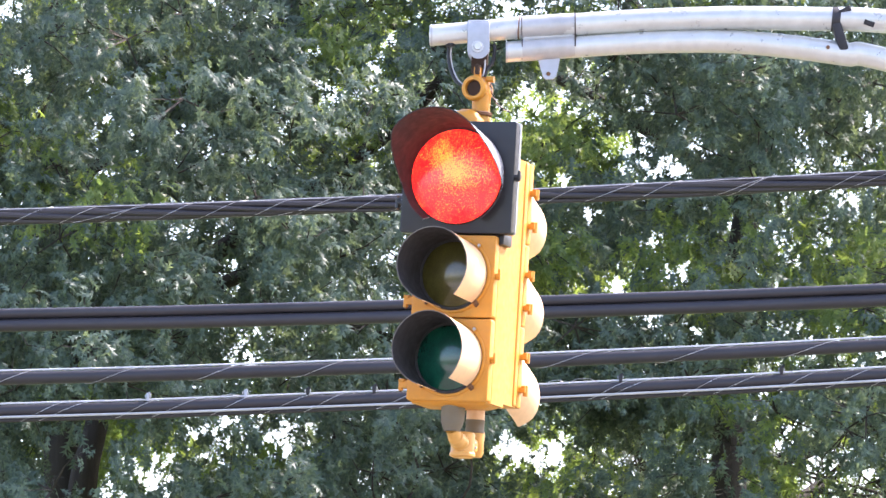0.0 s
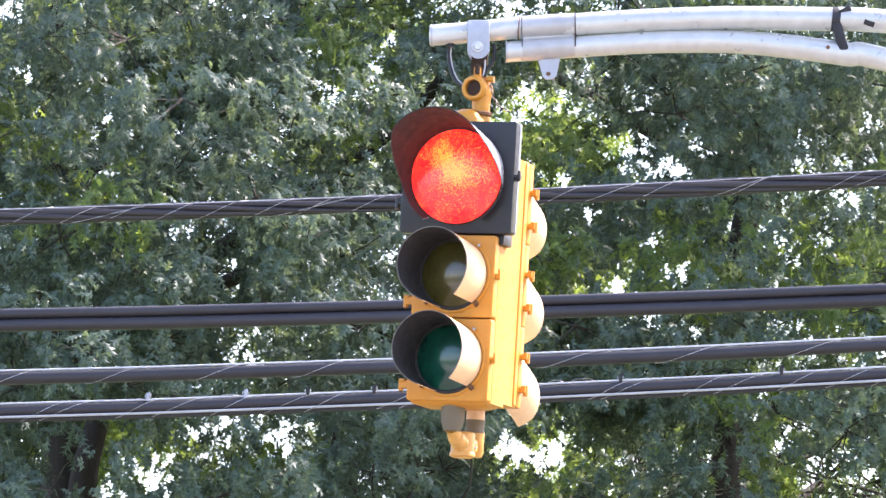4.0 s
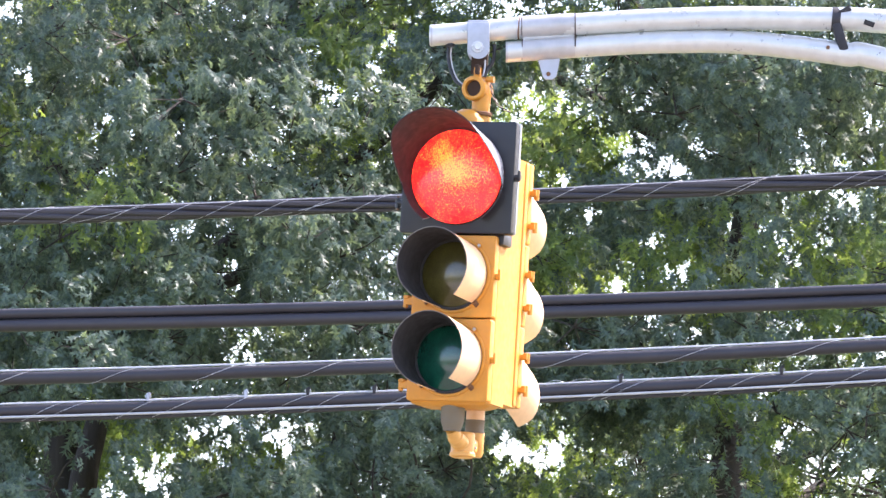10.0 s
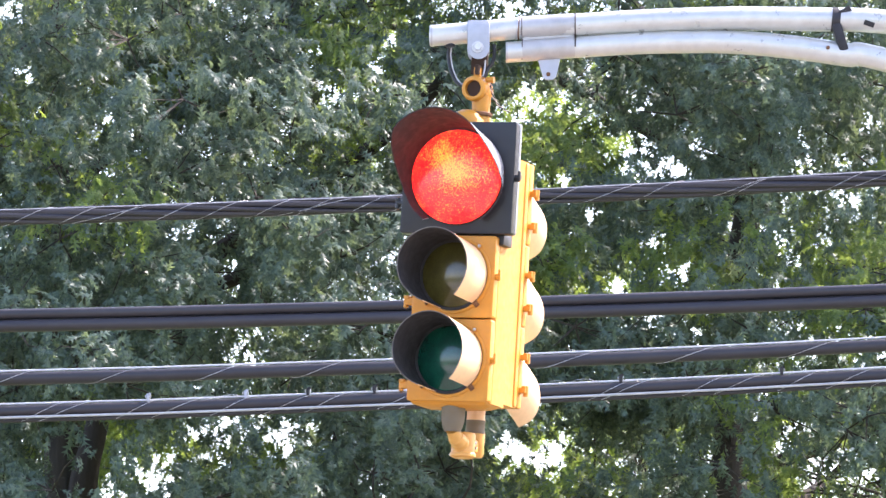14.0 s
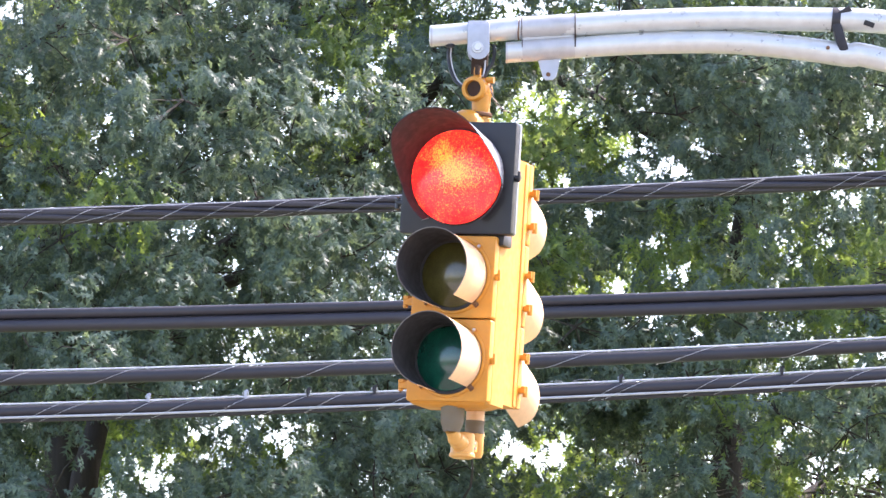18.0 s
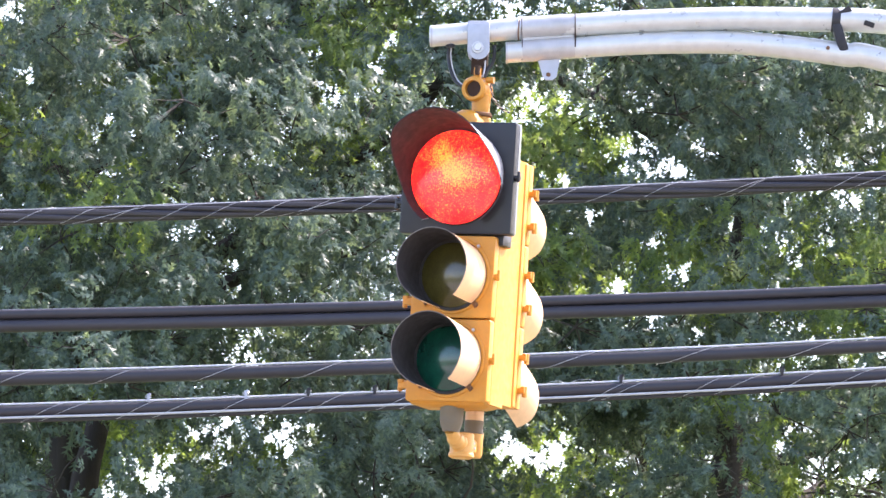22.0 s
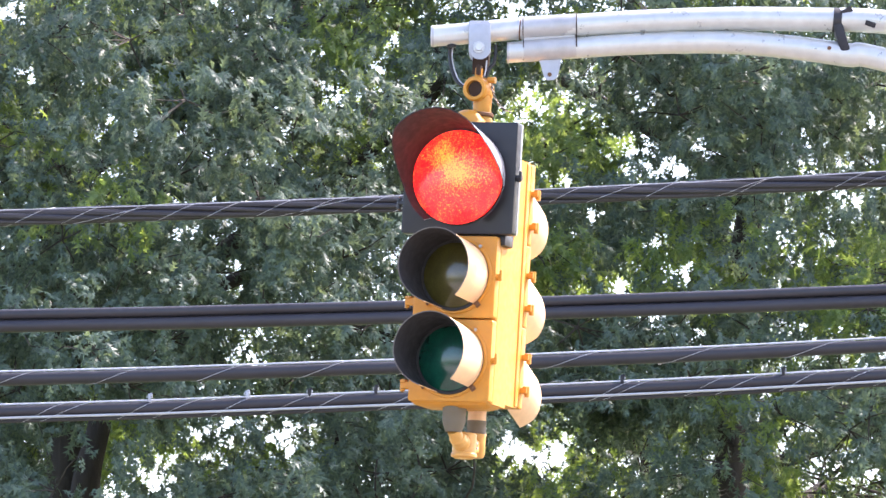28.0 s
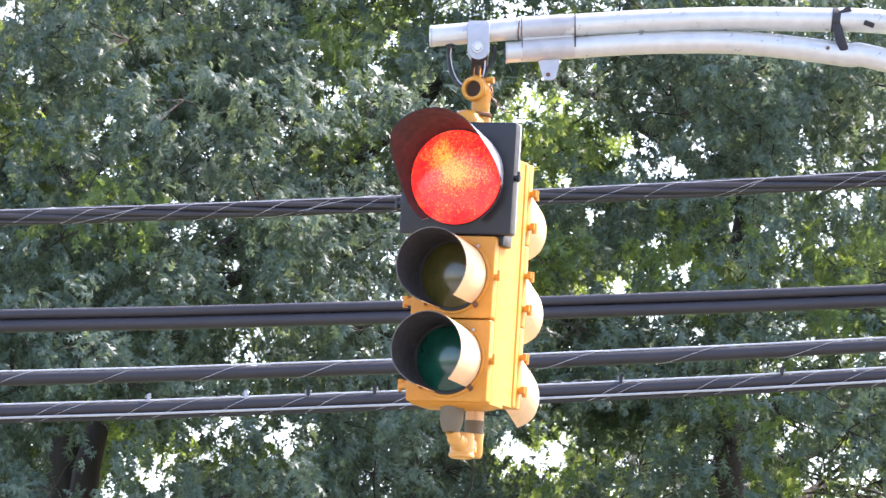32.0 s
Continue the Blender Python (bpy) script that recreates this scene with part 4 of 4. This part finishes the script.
    for number, place in enumerate(places):
        centre = np.array(place)
        even = number >= first_even
        d = np.array([centre[0] / radius, centre[1] / radius, (centre[2] - mid) / half])
        cx, cz = strip(centre + root)
        near = abs(cx) < 3.2 and 5.85 < cz < 10.15
        if not near and rng.uniform() < 0.35:
            continue
        if (number < first_close or even) and not (even and shaded_less(cx, cz)) and sunward(centre + root) and rng.uniform() < (0.6 if even else 0.92):
            continue
        count, per = (96, 3) if even else (25, 13) if near else (9, 8)
        # the thin branch that carries it
        a = Vector(spots[np.argmin(np.linalg.norm(spots - centre, axis=1))])
        b = Vector(centre)
        m = (a + b) / 2 + Vector(rng.normal(0, 0.10, 3))
        pts = bez([a, m, b], 4)
        if (a - b).length < 1.1 and not crosses(pts):
            tube(twigs, pts, [0.010 * (1 - 0.6 * i / (len(pts) - 1)) for i in range(len(pts))], 5, False)
        # its leaves
        spread = rng.uniform(0.36, 0.56)
        off = rng.normal(0, 1, (count, 3))
        off /= np.linalg.norm(off, axis=1, keepdims=True)
        off *= rng.uniform(0.1, 1, (count, 1)) ** 0.5
        cent = centre + off * spread * np.array([1, 1, 0.66])
        if even:
            cent = centre + rng.uniform(-1, 1, (count, 3)) * np.array([0.24, 0.45, 0.24])
        outward = off * 0.8 + np.array([d[0], d[1], 0.0]) * 0.5 + rng.normal(0, 0.25, off.shape)
        outward /= np.linalg.norm(outward, axis=1, keepdims=True)
        bs, fw, up, sz = spray_points(cent, outward, per)
        if not near:
            sz = sz * 2.4
        along = fw / np.linalg.norm(fw, axis=1, keepdims=True) * sz[:, None]
        ax, az = strip(bs + along * 0.5 + root)
        keep = np.ones(len(bs), bool)
        for gx, gz, gr in OPENINGS:
            if math.hypot(gx - cx, gz - cz) > gr * 1.8 + 0.95:
                continue
            turn = np.arctan2(az - gz, ax - gx)
            edge = 0.010 + 0.92 * gr * (1 + 0.35 * np.sin(3 * turn + 9 * gx) + 0.25 * np.sin(7 * turn + 5 * gz)) * rng.uniform(0.7, 1.25, len(bs))
            keep &= (np.hypot(ax - gx, (az - gz) * 1.15) > edge) | (rng.uniform(0, 1, len(bs)) < 0.13)
        for foot, wide in BEAMS:
            d = bs + root - foot
            t = d @ np.array(SUN_DIR)
            keep &= (t < 0.30) | (np.linalg.norm(d - t[:, None] * np.array(SUN_DIR), axis=1) > wide) | (rng.uniform(0, 1, len(bs)) < 0.06)
        for gx, gz, gr in BARE:
            keep &= (np.hypot(ax - gx, (az - gz) * 0.35) > gr * rng.uniform(0.5, 1.2, len(bs))) | (bs[:, 1] > 0.1) | (rng.uniform(0, 1, len(bs)) < 0.05)
        bs, fw, up, sz = bs[keep], fw[keep], up[keep], sz[keep]
        if len(bs) < 8:
            continue
        # sunlit colour in the patches, and on a few random clusters as glimmers
        sun_tinted = any(math.hypot(cx - gx, cz - gz) < gr + 0.1 for gx, gz, gr in SUN_PATCHES) or rng.uniform() < 0.07
        if near and centre[1] < -0.8 and single > 0 and not sun_tinted:
            rot = turns_of(fw[:5], up[:5])
            for q in range(5):
                m = Matrix(rot[q].tolist()).to_4x4()
                part("leaf", ONE_LEAF, None, tree, "", Matrix.Translation(bs[q]) @ m @ Matrix.Diagonal((sz[q], sz[q], sz[q], 1)))
            single -= 5
            bs, fw, up, sz = bs[5:], fw[5:], up[5:], sz[5:]
        v, f = leaves_at(bs - centre, fw, up, sz)
        ob = part("foliage", tri_mesh("foliage", v, f, LEAF_SUN_TINT if sun_tinted else LEAF), None, tree,
                  "yellow-green leaves, coloured as if sunlit" if sun_tinted else "", Matrix.Translation(centre))
        tagged(ob, kind="stuff")
        if near and abs(cx) < 2.8 and 6.2 < cz < 9.75 and centre[1] < 0.5:
            sway.append((ob, Vector(centre)))
        for q in cent[::4] if near and not even else ():
            e = Vector(q)
            if crosses([e, (b + e) / 2, b]):
                continue
            tube(twigs, [b, (b + e) / 2 + Vector(rng.normal(0, 0.03, 3)), e], [0.006, 0.004, 0.002], 3, False)
    tagged(part("branchwork", twigs, BARK, tree, "", None, 0), kind="stuff")
    return sway


ONE_LEAF = tri_mesh("leaf", LEAF_V, LEAF_F, LEAF)
SWAY = []
SWAY += oak(*LEFT_OAK, 3, 270, "tall pin oak with dense lobed green leaves")
SWAY += oak(*RIGHT_OAK, 8, 270, "tall pin oak with dense green leaves and open gaps")


# ---------------------------------------------------------------- a damselfly that darts past
def damselfly():
    """Its body lies along x, head at +x."""
    t = tagged(new("damselfly"), "small pale damselfly with clear wings, in flight", "insect")
    part("abdomen", tube(bmesh.new(), [(-0.017, 0, 0), (-0.008, 0, 0.0005), (0.003, 0, 0)], [0.0007, 0.0008, 0.0010], 8), INSECT, t)
    part("thorax", tube(bmesh.new(), [(0.002, 0, 0), (0.005, 0, 0.0006), (0.0085, 0, 0)], [0.0009, 0.0018, 0.0010], 10), INSECT, t)
    part("head", tube(bmesh.new(), [(0.0083, 0, 0), (0.0095, 0, 0.0002), (0.0107, 0, 0)], [0.0008, 0.0016, 0.0005], 10), INSECT, t)
    for side in (-1, 1):
        for x in (0.003, 0.006):
            bm = bmesh.new()
            box(bm, (0.013, 0.0026, 0.0002), (x - 0.007, side * 0.0014, 0.0020), 0.00008, 1, Euler((side * 0.5, -0.03, side * 0.10)))
            part("wing", bm, INSECT, t)
    return t


insect = damselfly()

# ---------------------------------------------------------------- what moves
def motions():
    base = Matrix.Translation(PIVOT)
    swing = [(0, 0.0), (9, 0.0), (11.5, 0.04), (14.5, -0.06), (17, 0.0), (20, 0.14), (21.5, 0.2), (23.5, -0.05), (25, -0.06), (27.5, -0.1),
             (28.5, 0.03), (29, -0.16), (29.6, 0.1), (30, 0.14), (30.5, -0.03), (31, 0.22), (31.5, -0.12), (32, 0.12)]
    walk(signal, [(t, base @ pose(0, 0, 0, 0, LEAN + a, 0) @ pose(0, 0, 0, 0, 0, TURN)) for t, a in swing])
    # the damselfly crosses the view half a second in, and settles on a pole
    at, step = Vector((0.262, -8.19, 2.505)), Vector((-3.0, 0.0, 2.9))
    nose = pose(0, 0, 0, 0, -136, 0)
    rows = [(t, Matrix.Translation(at + step * (t - 0.5)) @ nose) for t in (0.0, 0.3, 0.5, 0.7, 1.0)]
    rows += [(3.0, pose(-9, 10, 7.5, 0, -136, 0)), (6.0, pose(-16, 28.17, 8.004, 0, -180, 0)), (32.0, pose(-16, 28.17, 8.004, 0, -180, 0))]
    walk(insect, rows)
    r = random.Random(5)
    for ob, c in SWAY:
        drift = r.uniform(-0.004, 0.010)
        rows = []
        for k in range(17):
            t = 2.0 * k
            rows.append((t, Matrix.Translation(c + Vector((drift * t / 32 + r.uniform(-0.004, 0.004), 0, r.uniform(-0.003, 0.003))))
                         @ pose(0, 0, 0, r.uniform(-0.4, 0.4), r.uniform(-0.4, 0.4), 0)))
        walk(ob, rows)


motions()
